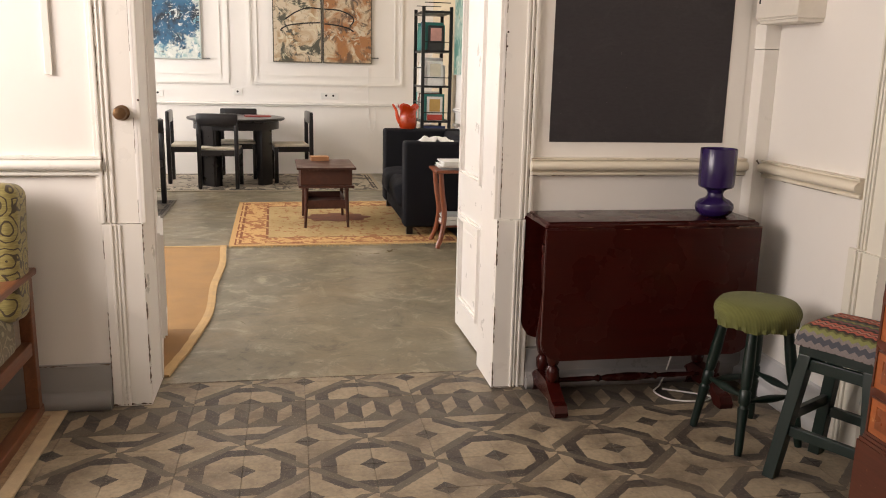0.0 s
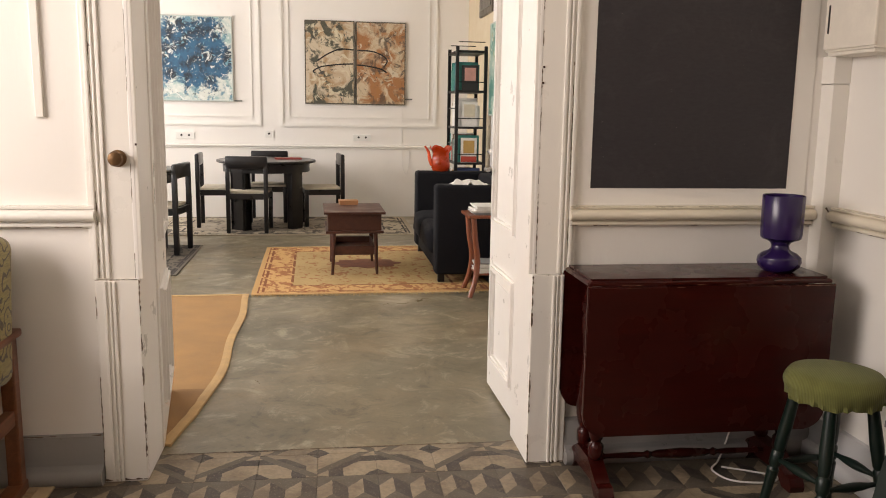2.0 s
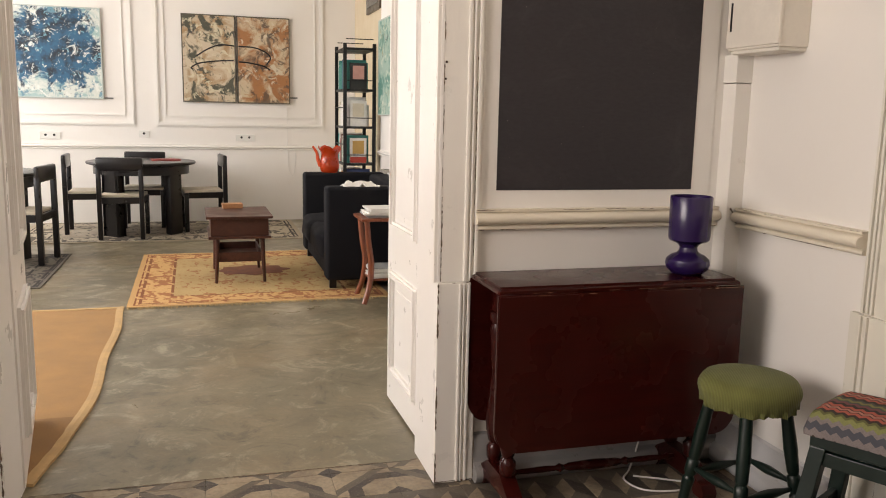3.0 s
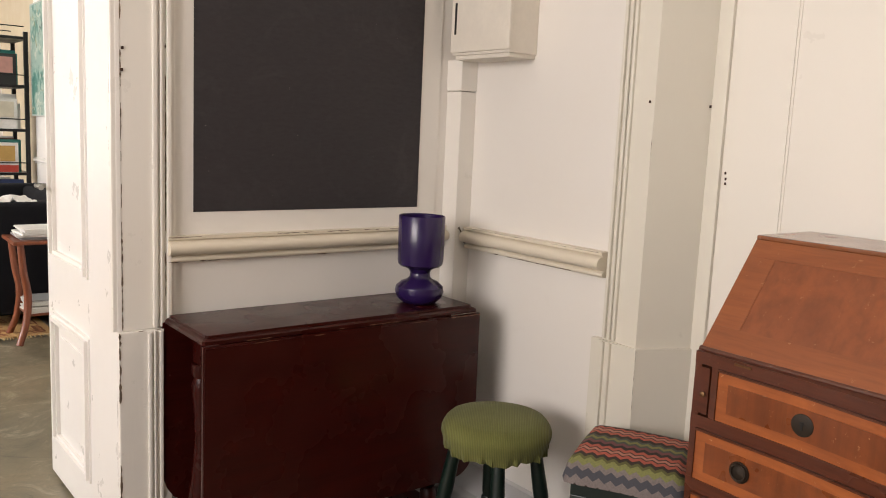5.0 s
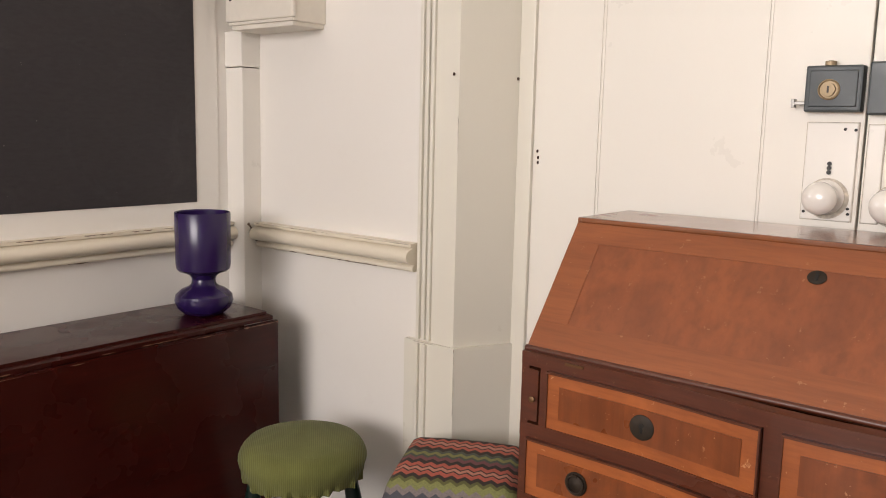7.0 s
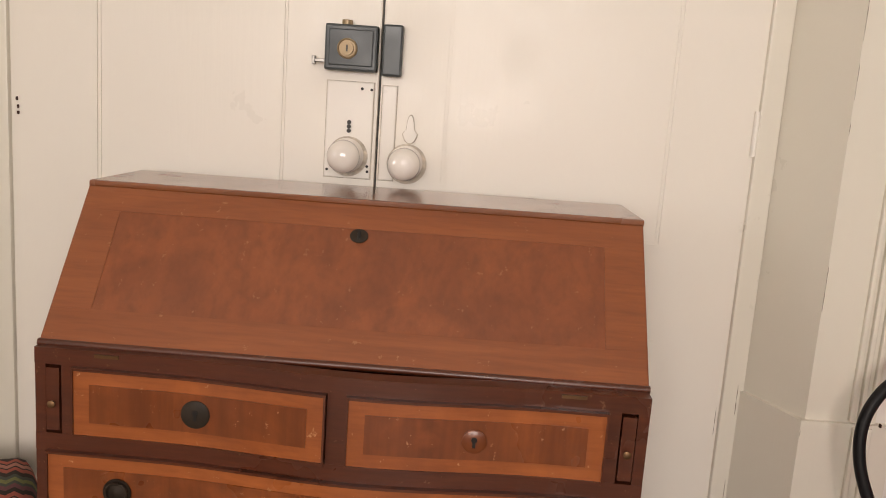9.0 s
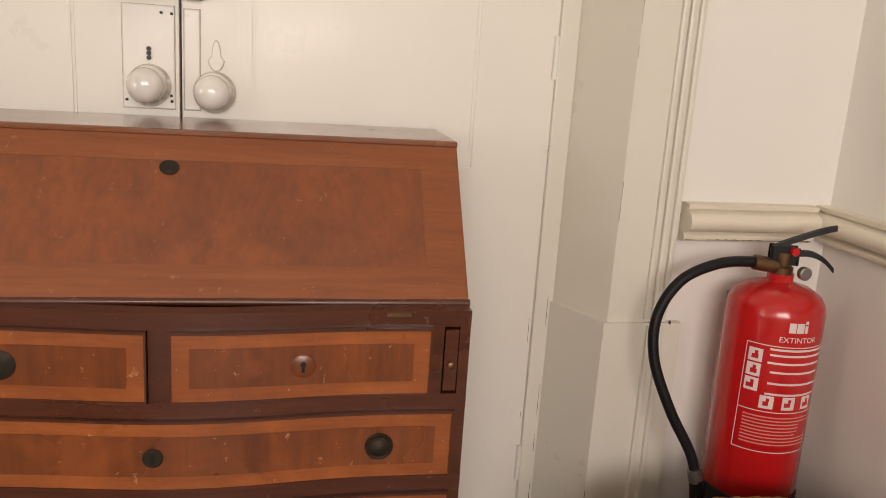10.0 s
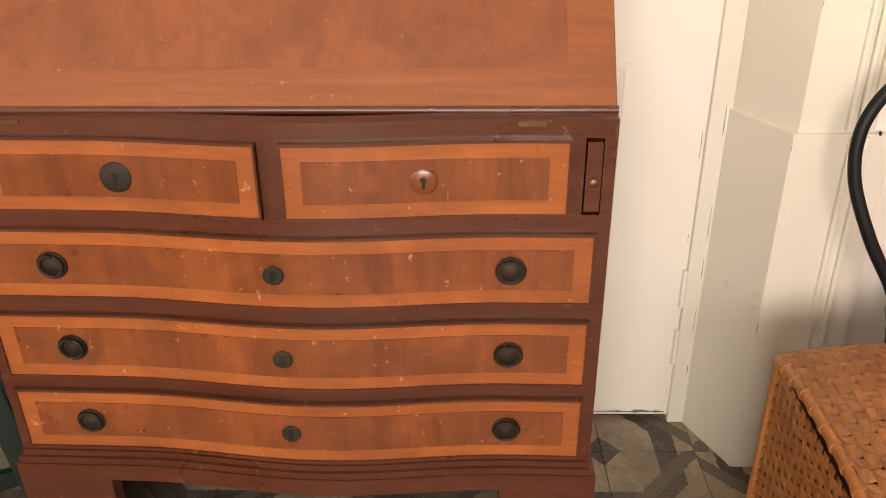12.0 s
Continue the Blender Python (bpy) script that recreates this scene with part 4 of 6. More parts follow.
for z0, z1 in ROWS_Z[1:]:
    drawer(-HW + 0.018, HW - 0.018, z0, z1, [-0.321, 0.323], [(0.004, 0.0145, ESC)])
# plinth and bracket feet
bm = bmesh.new()
for off, z0, z1 in ((0.010, 0.230, 0.260), (0.006, 0.260, 0.271), (0.0, 0.271, 0.281)):
    front(bm, -HW - off, HW + off, z0, z1, off, 0.05)
part("plinth_moulding", bm, MAHOG, bur)
for s in (-1, 1):
    bm = bmesh.new()
    front(bm, *sorted((s * (HW + 0.010), s * (HW - 0.14))), 0.0, 0.230, 0.010, 0.03, 6)
    part("bracket_foot", bm, MAHOG, bur)
    part("bracket_foot", blk(-0.16, 0.2, *sorted((s * (HW + 0.010), s * (HW - 0.012))), 0, 0.225, 0.002), MAHOG, bur)
    part("plinth_side", blk(-0.16, 0.205, *sorted((s * (HW + 0.010), s * (HW - 0.012))), 0.225, 0.262, 0.002), MAHOG, bur)

# ---------------- drop-leaf table ----------------
DKM = wood("dark red mahogany", (0.028, 0.0032, 0.0023), (0.040, 0.0048, 0.0032), 0, 0.24, 0.12, shine=0.25, mottle=0.2, relief=0.0)
tb = thing("drop_leaf_table", pose(1.413, 3.155, 0), "dark red mahogany drop-leaf table with folded leaves and turned trestle legs", "table")
X0, X1 = -0.425, 0.428
bm = bmesh.new()
prof = [(0.0, 0.0), (0.0, 0.009), (-0.006, 0.013), (-0.012, 0.015), (-0.012, 0.021)]
outline = lambda d: [(X0 + 0.004 - d, -0.136 - d), (X1 - 0.004 + d, -0.136 - d), (X1 + d, -0.128 - d), (X1 + d, 0.128), (X0 - d, 0.128), (X0 - d, -0.128 - d)]
rings = [[bm.verts.new((x, y, 0.722 + z)) for x, y in outline(d)] for d, z in prof]
for a, b in zip(rings, rings[1:]):
    for k in range(6):
        bm.faces.new((a[k], a[(k + 1) % 6], b[(k + 1) % 6], b[k]))
bm.faces.new(rings[0][::-1])
bm.faces.new(rings[-1])
part("tabletop", bm, DKM, tb)
for y0 in (-0.150, 0.135):
    bm = bmesh.new()
    pts = []
    z0, z1, r = 0.213, 0.7205, 0.075
    for cx, a0, a1 in ((X1 + 0.004 - r, -90, 0), (X0 - 0.004 + r, 180, 270)):
        arc = [(cx + r * math.cos(radians(a)), z0 + r + r * math.sin(radians(a))) for a in np.linspace(a0, a1, 9)]
        if a0 == -90:
            pts += arc + [(X1 + 0.004, z1), (X0 - 0.004, z1)]
        else:
            pts += arc
    extrude(bm, [(x, y0, z) for x, z in pts], (0, 0.017, 0))
    bmesh.ops.bevel(bm, geom=[e for e in bm.edges if abs(e.verts[0].co.y - e.verts[1].co.y) < 1e-5], offset=0.004, segments=2, affect="EDGES")
    part("leaf", bm, DKM, tb, "hanging table leaf with rounded corners", True)
part("apron", blk(X0 + 0.06, X1 - 0.06, -0.09, 0.09, 0.62, 0.722, 0.003), DKM, tb)
BAL = [(0.018, 0.10), (0.026, 0.115), (0.027, 0.15), (0.016, 0.165), (0.022, 0.175), (0.030, 0.21), (0.033, 0.25), (0.024, 0.33), (0.017, 0.42), (0.021, 0.50), (0.026, 0.56), (0.020, 0.58), (0.026, 0.59), (0.026, 0.62)]
for x in (X0 + 0.075, X1 - 0.10):
    for y in (-0.065, 0.065):
        part("leg", lathe(bmesh.new(), BAL, 18, pose(x, y, 0)), DKM, tb, "turned baluster leg", True)
    ft = [(-0.19, 0), (-0.195, 0.02), (-0.18, 0.045), (-0.15, 0.05), (-0.11, 0.075), (-0.06, 0.105), (0.06, 0.105), (0.11, 0.075), (0.135, 0.05), (0.15, 0.03), (0.15, 0), (0.10, 0), (0.07, 0.035), (-0.10, 0.04), (-0.14, 0.0)]
    bm = bmesh.new()
    extrude(bm, [(x - 0.026, y, z) for y, z in ft], (0.052, 0, 0))
    part("trestle_foot", bm, DKM, tb, "scrolled trestle foot")
span_x = X1 - 0.10 - X0 - 0.075
SPN = [(0.012, 0.0), (0.012, 0.04), (0.019, 0.05), (0.012, 0.06), (0.016, 0.16), (0.012, 0.2), (0.022, 0.215), (0.012, 0.23), (0.02, 0.25), (0.026, span_x / 2), (0.02, span_x - 0.25), (0.012, span_x - 0.23),
       (0.022, span_x - 0.215), (0.012, span_x - 0.2), (0.016, span_x - 0.16), (0.012, span_x - 0.06), (0.019, span_x - 0.05), (0.012, span_x - 0.04), (0.012, span_x)]
part("stretcher", lathe(bmesh.new(), [(r * 0.7, h) for r, h in SPN], 16, pose(X0 + 0.075, 0, 0.078, 0, 90)), DKM, tb, "turned stretcher", True)

RUBBED = plain("rubbed table edge", (0.26, 0.13, 0.075), 0.5, 0, 0.4, 40, 160)
worn_edge(tb, (X0 + 0.02, -0.1365, 0.7235), (X1 - 0.004, -0.1365, 0.7235), (0, -1, 0), 0.0016, 0.35, 81, 0.03, RUBBED)
worn_edge(tb, (X1 - 0.11, -0.1505, 0.7185), (X1, -0.1505, 0.7185), (0, -1, 0), 0.0035, 0.9, 82, 0.03, RUBBED)
worn_edge(tb, (X0 + 0.03, -0.1505, 0.718), (X1 - 0.12, -0.1505, 0.718), (0, -1, 0), 0.0014, 0.25, 83, 0.03, RUBBED)

# ---------------- purple glass lamp ----------------
m, n, l, s = material("purple glass")
s.inputs["Base Color"].default_value = (0.020, 0.008, 0.062, 1)
s.inputs["Roughness"].default_value, s.inputs["Coat Weight"].default_value, s.inputs["Coat Roughness"].default_value = 0.24, 0.0, 0.06
s.inputs["Subsurface Weight"].default_value = 0.0
PURPLE = m
lp = thing("table_lamp", pose(1.703, 3.13, 0.7432) @ Matrix.Diagonal((0.91, 0.91, 0.965, 1)), "glossy purple glass table lamp with a cylinder shade on the table", "lamp")
part("base", lathe(bmesh.new(), [(0, 0), (0.050, 0), (0.058, 0.004), (0.074, 0.018), (0.081, 0.036), (0.078, 0.052), (0.062, 0.066), (0.042, 0.074), (0.034, 0.082), (0.032, 0.094), (0.038, 0.104), (0.05, 0.112), (0, 0.114)], 40), PURPLE, lp, "", True)
part("shade", lathe(bmesh.new(), [(0.03, 0.112), (0.066, 0.116), (0.073, 0.122), (0.0755, 0.135), (0.0765, 0.27), (0.0745, 0.273), (0.072, 0.27), (0.070, 0.14), (0.03, 0.122)], 40), PURPLE, lp, "", True)

# white cable on the floor
CABLE = plain("white cable", (0.72, 0.70, 0.66), 0.4, 0, 0.05)
cab = curve_points([(1.66, 3.27, 0.17), (1.625, 3.262, 0.05), (1.58, 3.22, 0.008), (1.53, 3.16, 0.005), (1.56, 3.07, 0.005), (1.68, 3.04, 0.005), (1.735, 3.08, 0.006), (1.66, 3.13, 0.007), (1.57, 3.17, 0.010)], 8)
tagged(part("lamp_cable", tube(bmesh.new(), cab, 0.0035, 8), CABLE, None, "", True), "white lamp cable looped on the tiles under the table", "cable")

# ---------------- stools ----------------
GREEN = paint("dark green paint", (0.0028, 0.0115, 0.0080), dirt=(0.03, 0.05, 0.035), rough=0.38, chips=0.3)
m, n, l, s = material("green corduroy")
at = place(n, l, (1, 1, 1))
w = n.new("ShaderNodeTexWave")
w.inputs["Scale"].default_value, w.inputs["Distortion"].default_value = 72, 0.4
ribs = n.new("ShaderNodeMapping")
ribs.inputs["Rotation"].default_value[2] = radians(42)
l.new(place(n, l, (1, 1, 0)), ribs.inputs[0])
l.new(ribs.outputs[0], w.inputs["Vector"])
big = cloud(n, l, at, 9, 4)
c = blend(n, l, span(n, l, big, 0.35, 0.7), (0.125, 0.128, 0.030), (0.175, 0.178, 0.046))
c = blend(n, l, span(n, l, w.outputs["Fac"], 0.2, 0.8, 0.0, 0.5), c, (0.060, 0.070, 0.013))
l.new(c, s.inputs["Base Color"])
s.inputs["Roughness"].default_value, s.inputs["Sheen Weight"].default_value = 0.9, 0.08
bump(n, l, s, w.outputs["Fac"], 0.5, 0.002)
CORD = m
st = thing("round_stool", pose(1.682, 2.728, 0), "dark green turned stool with an olive corduroy seat cover", "stool")
bm = bmesh.new()
N, M = 96, 18
grid = []
for j in range(M + 1):
    t = j / M
    ring = []
    for i in range(N):
        a = math.tau * i / N
        if t < 0.45:
            r, z = 0.148 * t / 0.45, 0.522 - 0.012 * (t / 0.45) ** 3
        elif t < 0.75:
            q = (t - 0.45) / 0.3
            r, z = 0.148 + 0.019 * math.sin(q * math.pi * 0.75), 0.510 - 0.052 * q
        else:
            q = (t - 0.75) / 0.25
            r, z = 0.1612 - 0.008 * q, 0.458 - 0.030 * q
            gather = 0.0065 * math.sin(a * 23 + 1.7 * math.sin(a * 3)) + 0.004 * math.sin(a * 37 + 2)
            r += gather * q
            z += 0.004 * math.sin(a * 7 + 1) * q
        r *= 0.885
        ring.append(bm.verts.new((r * math.cos(a), r * math.sin(a), z)) if t > 0 or i == 0 else None)
    grid.append(ring if t > 0 else [ring[0]] * N)
for a, b in zip(grid, grid[1:]):
    for i in range(N):
        q = list(dict.fromkeys((a[i], a[(i + 1) % N], b[(i + 1) % N], b[i])))
        bm.faces.new(q)
bm.faces.new(grid[-1])
part("seat", bm, CORD, st, "olive green corduroy cover with a gathered hem", True)
LEG = [(0.0125, 0), (0.0145, 0.02), (0.016, 0.12), (0.0195, 0.165), (0.0145, 0.172), (0.0145, 0.178), (0.020, 0.185), (0.020, 0.225), (0.0145, 0.232), (0.018, 0.242), (0.0205, 0.31), (0.017, 0.43)]
ROT = radians(8)
feet = []
for k in range(4):
    a = ROT + math.pi / 4 + k * math.pi / 2
    foot, head = Vector((0.182 * math.cos(a), 0.182 * math.sin(a), 0)), Vector((0.105 * math.cos(a), 0.105 * math.sin(a), 0.435))
    m4 = Matrix.Translation(foot) @ (head - foot).to_track_quat("Z", "Y").to_matrix().to_4x4()
    part("leg", lathe(bmesh.new(), LEG, 14, m4), GREEN, st, "", True)
    feet.append((foot, head))
for k in range(4):
    z = 0.2 if k % 2 else 0.185
    p, q = (f.lerp(h, z / 0.435) for f, h in (feet[k], feet[(k + 1) % 4]))
    ln = (q - p).length
    prf = [(0.007, 0.012), (0.008, ln * 0.2), (0.0125, ln * 0.35), (0.0145, ln * 0.5), (0.0125, ln * 0.65), (0.008, ln * 0.8), (0.007, ln - 0.012)]
    part("stretcher", lathe(bmesh.new(), prf, 12, Matrix.Translation(p) @ (q - p).to_track_quat("Z", "Y").to_matrix().to_4x4()), GREEN, st, "", True)


def chevron_material():
    """Woven rows of zigzags in coral, olive, grey, black and cream."""
    m, n, l, s = material("zigzag fabric")
    c = n.new("ShaderNodeTexCoord")
    sep = n.new("ShaderNodeSeparateXYZ")
    l.new(c.outputs["Object"], sep.inputs[0])

    def op(kind, a, b=0.0):
        k = n.new("ShaderNodeMath")
        k.operation = kind
        for sock, v in zip(k.inputs, (a, b)):
            if isinstance(v, (int, float)):
                sock.default_value = v
            else:
                l.new(v, sock)
        return k.outputs[0]

    run = op("ADD", sep.outputs[0], sep.outputs[2])
    zig = op("MULTIPLY", op("PINGPONG", sep.outputs[1], 0.0135), 0.95)
    v = op("DIVIDE", op("SUBTRACT", op("ADD", run, zig), 0.275), 0.46)
    ramp = n.new("ShaderNodeValToRGB")
    ramp.color_ramp.interpolation = "CONSTANT"
    mauve, wine, ash, slate, lime, olive, bark, coral, rose, moss = ((0.17, 0.060, 0.066), (0.13, 0.020, 0.022), (0.19, 0.160, 0.15), (0.060, 0.062, 0.075), (0.20, 0.205, 0.065),
                                                                     (0.10, 0.098, 0.026), (0.030, 0.019, 0.013), (0.44, 0.105, 0.068), (0.47, 0.21, 0.15), (0.070, 0.082, 0.060))
    bands = [(20, wine), (18, mauve), (6, bark), (22, ash), (20, slate), (14, ash), (18, lime), (10, olive), (12, bark), (14, coral), (5, bark), (12, rose), (5, bark), (14, coral), (14, bark),
             (14, mauve), (10, moss), (12, lime), (12, moss), (14, bark), (12, coral), (5, bark), (12, rose), (5, bark), (12, coral), (14, bark), (16, olive), (14, moss), (20, slate), (30, bark)]
    total = sum(k for k, _ in bands)
    t = 0.0
    for i, (k, col) in enumerate(bands):
        e = ramp.color_ramp.elements[i] if i < 2 else ramp.color_ramp.elements.new(t)
        e.position, e.color = t, (*col, 1)
        t += k / total
    l.new(v, ramp.inputs[0])
    fine = cloud(n, l, place(n, l, (1, 1, 1)), 260, 2)
    l.new(blend(n, l, span(n, l, fine, 0.35, 0.7, 0, 0.3), ramp.outputs[0], (0.05, 0.045, 0.045)), s.inputs["Base Color"])
    s.inputs["Roughness"].default_value = 0.92
    bump(n, l, s, fine, 0.4, 0.0015)
    return m


CHEV = chevron_material()
sq = thing("square_stool", pose(1.806, 2.366, 0, 0, 0, 28), "dark green wooden stool with a zigzag patterned padded seat", "stool")
bm = bmesh.new()
sx, sy = 0.142, 0.150


def pad(u, v):
    x, y = 2 * u - 1, 2 * v - 1
    r = max(abs(x), abs(y))
    e = max(0, (r - 0.72) / 0.28)
    z = 0.532 - 0.012 * (x * x + y * y) / 2 - 0.060 * e ** 2.0
    k = 1.0 + 0.03 * math.sin(math.pi * min(1, e * 1.15)) - 0.02 * e
    cx = 1 - 0.075 * max(0, min(abs(x), abs(y)) - 0.75) / 0.25
    return Vector((x * sx * k * cx * min(1, 1.0 + 0.0), y * sy * k * cx, z))


sheet(bm, 26, 22, pad, 0.004)
part("seat", bm, CHEV, sq, "padded seat in zigzag woven fabric", True)
part("seat_board", blk(-0.122, 0.122, -0.122, 0.122, 0.425, 0.472, 0.003), GREEN, sq)
ft = []
for a in (-1, 1):
    for b in (-1, 1):
        foot, head = Vector((a * 0.148, b * 0.155, 0)), Vector((a * 0.105, b * 0.100, 0.428))
        m4 = Matrix.Translation(foot) @ Matrix(((1, 0, (head.x - foot.x) / 0.428, 0), (0, 1, (head.y - foot.y) / 0.428, 0), (0, 0, 1, 0), (0, 0, 0, 1)))
        part("leg", blk(-0.020, 0.020, -0.020, 0.020, 0, 0.428, 0.003, m4), GREEN, sq)
        ft.append((foot, head))
for i, j, z in ((0, 1, 0.17), (2, 3, 0.17), (0, 2, 0.215), (1, 3, 0.215), (0, 1, 0.395), (2, 3, 0.395), (0, 2, 0.395), (1, 3, 0.395)):
    p, q = (f.lerp(h, z / 0.428) for f, h in (ft[i], ft[j]))
    d = (q - p).normalized()
    m4 = Matrix.Translation((p + q) / 2) @ Matrix.Rotation(math.atan2(d.y, d.x), 4, "Z")
    ln = (q - p).length / 2 - 0.018
    part("apron" if z > 0.3 else "stretcher", blk(-ln, ln, -0.009, 0.009, -0.016, 0.022 if z > 0.3 else 0.018, 0.002, m4), GREEN, sq)

# ---------------- fire extinguisher ----------------
RED = plain("red enamel", (0.50, 0.010, 0.012), 0.22, 0, 0.06, relief=0.0, spread=0.05, coat=0.35)
RUBBER = plain("black rubber", (0.008, 0.008, 0.0088), 0.5, 0, 0.2, shine=0.25)
PRINT = plain("white print", (0.72, 0.60, 0.58), 0.4, 0, 0.05, relief=0)
PINK = plain("faded print", (0.62, 0.22, 0.20), 0.4, 0, 0.05, relief=0)
EX, EY, EZ, ER = 1.862, 0.586, 0.346, 0.090
ex = thing("fire_extinguisher", pose(EX, EY, EZ), "red fire extinguisher with black hose hung on the wall", "fire extinguisher")
body = part("cylinder", lathe(bmesh.new(), [(0, 0.05), (ER - 0.004, 0.05), (ER, 0.056), (ER, 0.430), (ER - 0.003, 0.447), (ER - 0.012, 0.462), (ER - 0.032, 0.475), (0.032, 0.482), (0.024, 0.486), (0.024, 0.50), (0, 0.50)], 48), RED, ex, "", True)
part("foot_ring", lathe(bmesh.new(), [(0.03, 0), (ER + 0.001, 0), (ER + 0.003, 0.005), (ER + 0.003, 0.066), (ER + 0.0005, 0.068), (0.03, 0.066)], 40), RUBBER, ex, "black plastic foot", True)
part("valve", lathe(bmesh.new(), [(0, 0.5), (0.021, 0.5), (0.021, 0.512), (0.016, 0.516), (0.016, 0.540), (0, 0.542)], 20), BRASS, ex, "brass valve", True)
AX = Vector((math.cos(radians(-114)), math.sin(radians(-114)), 0))      # the handles point this way
hd = lambda d, z, w=0.0: (d * AX.x - w * AX.y, d * AX.y + w * AX.x, z)
NS = -AX
for name, pts, wd in (("carry_handle", [(-0.02, 0.528), (0.015, 0.534), (0.045, 0.537), (0.07, 0.528), (0.09, 0.510)], 0.010), ("squeeze_lever", [(-0.024, 0.536), (-0.004, 0.551), (0.03, 0.568), (0.058, 0.581), (0.084, 0.590)], 0.010)):
    bm = bmesh.new()
    c = curve_points([hd(d, z) for d, z in pts], 6)
    g = []
    for i, p in enumerate(c):
        k = wd * (1.15 - 0.35 * i / len(c))
        sd = Vector((-AX.y, AX.x, 0)) * k
        g.append([bm.verts.new(q) for q in (p - sd, p + sd, p + sd * 0.75 + Vector((0, 0, 0.0095)), p - sd * 0.75 + Vector((0, 0, 0.0095)))])
    for a, b in zip(g, g[1:]):
        for k in range(4):
            bm.faces.new((a[k], a[(k + 1) % 4], b[(k + 1) % 4], b[k]))
    bm.faces.new(g[0][::-1])
    bm.faces.new(g[-1])
    part(name, bm, RUBBER, ex, "", True)
part("valve_block", blk(-0.022, 0.022, -0.012, 0.012, 0.522, 0.548, 0.004, Matrix.Rotation(radians(-114), 4, "Z")), RUBBER, ex)
part("pin_tag", lathe(bmesh.new(), [(0, 0), (0.008, 0), (0.008, 0.008), (0, 0.010)], 16, Matrix.Translation(hd(0.014, 0.545, -0.012)) @ pose(0, 0, 0, 0, -90)), RED, ex, "red safety seal", True)
part("gauge", lathe(bmesh.new(), [(0, 0), (0.0125, 0), (0.0125, 0.010), (0.010, 0.012), (0, 0.012)], 20, Matrix.Translation(hd(0.034, 0.508, -0.020)) @ pose(0, 0, 0, 0, -90)), STEEL, ex, "steel pressure gauge", True)
hose = curve_points([(0.0, 0.02, 0.513), (0.008, 0.055, 0.518), (0.01, 0.125, 0.513), (0.01, 0.197, 0.480), (0.01, 0.236, 0.412), (0.0, 0.237, 0.33), (-0.02, 0.202, 0.235), (-0.035, 0.155, 0.15), (-0.042, 0.138, 0.095)], 10)
part("hose", tube(bmesh.new(), hose, 0.0102, 14), RUBBER, ex, "curved black rubber hose", True)
part("hose_ferrule", tube(bmesh.new(), [(0.0, 0.012, 0.512), (0.008, 0.055, 0.518)], 0.0145, 14), BRASS, ex, "", True)
part("hose_ferrule", tube(bmesh.new(), [(-0.039, 0.145, 0.118), (-0.042, 0.138, 0.093)], 0.0138, 14), STEEL, ex, "", True)
part("nozzle", tube(bmesh.new(), [(-0.042, 0.138, 0.097), (-0.046, 0.130, 0.045), (-0.045, 0.115, 0.028), (-0.035, 0.078, 0.026)], [0.0135, 0.0155, 0.0155, 0.012], 14), RUBBER, ex, "black plastic nozzle", True)
part("wall_bracket", blk(0.06, 0.123, -0.03, 0.03, 0.40, 0.43, 0.003), STEEL, ex)


LABEL_Z = lambda z: 1.10 * z + 0.030      # height of the printed label on the cylinder


def wrap(bm, a0, a1, z0, z1, off, n=14):
    """A printed patch on the cylinder between two bearings."""
    g = []
    z0, z1 = LABEL_Z(z0), LABEL_Z(z1)
    for i in range(n + 1):
        a = radians(a0 + (a1 - a0) * i / n)
        r = ER + off
        g.append((bm.verts.new((r * math.cos(a), r * math.sin(a), z0)), bm.verts.new((r * math.cos(a), r * math.sin(a), z1))))
    for p, q in zip(g, g[1:]):
        bm.faces.new((p[0], p[1], q[1], q[0]))


# bearing of the label's middle: it faces the room
MID = 178
bm = bmesh.new()
for z0, z1 in ((0.128, 0.1295), (0.2015, 0.203), (0.3185, 0.320)):
    wrap(bm, MID - 58, MID + 48, z0, z1, 0.0006)
wrap(bm, MID - 58, MID - 57, 0.128, 0.32, 0.0006, 2)
part("label_border", bm, PRINT, ex)
bm = bmesh.new()
for a0, a1, z0, z1 in ((MID - 14, MID - 6, 0.345, 0.362), (MID - 5, MID + 4, 0.345, 0.362), (MID + 5, MID + 9, 0.345, 0.358), (MID + 5, MID + 9, 0.360, 0.366)):
    wrap(bm, a0, a1, z0, z1, 0.0006, 4)
part("emblem", bm, PRINT, ex, "white maker's mark as plain blocks")
rng = random.Random(4)
bm = bmesh.new()
for k, z in enumerate((0.312, 0.302, 0.288, 0.272, 0.252, 0.233)):
    wrap(bm, MID - 32 + rng.uniform(0, 5), MID + 46 - rng.uniform(0, 10), z, z + 0.0035, 0.0006)
part("print_line", bm, PRINT, ex)
bm = bmesh.new()
for k in range(9):
    z = 0.142 + 0.0062 * k
    wrap(bm, MID - 50, MID + 44 - rng.uniform(0, 30), z, z + 0.0022, 0.0006)
part("print_line", bm, PINK, ex)
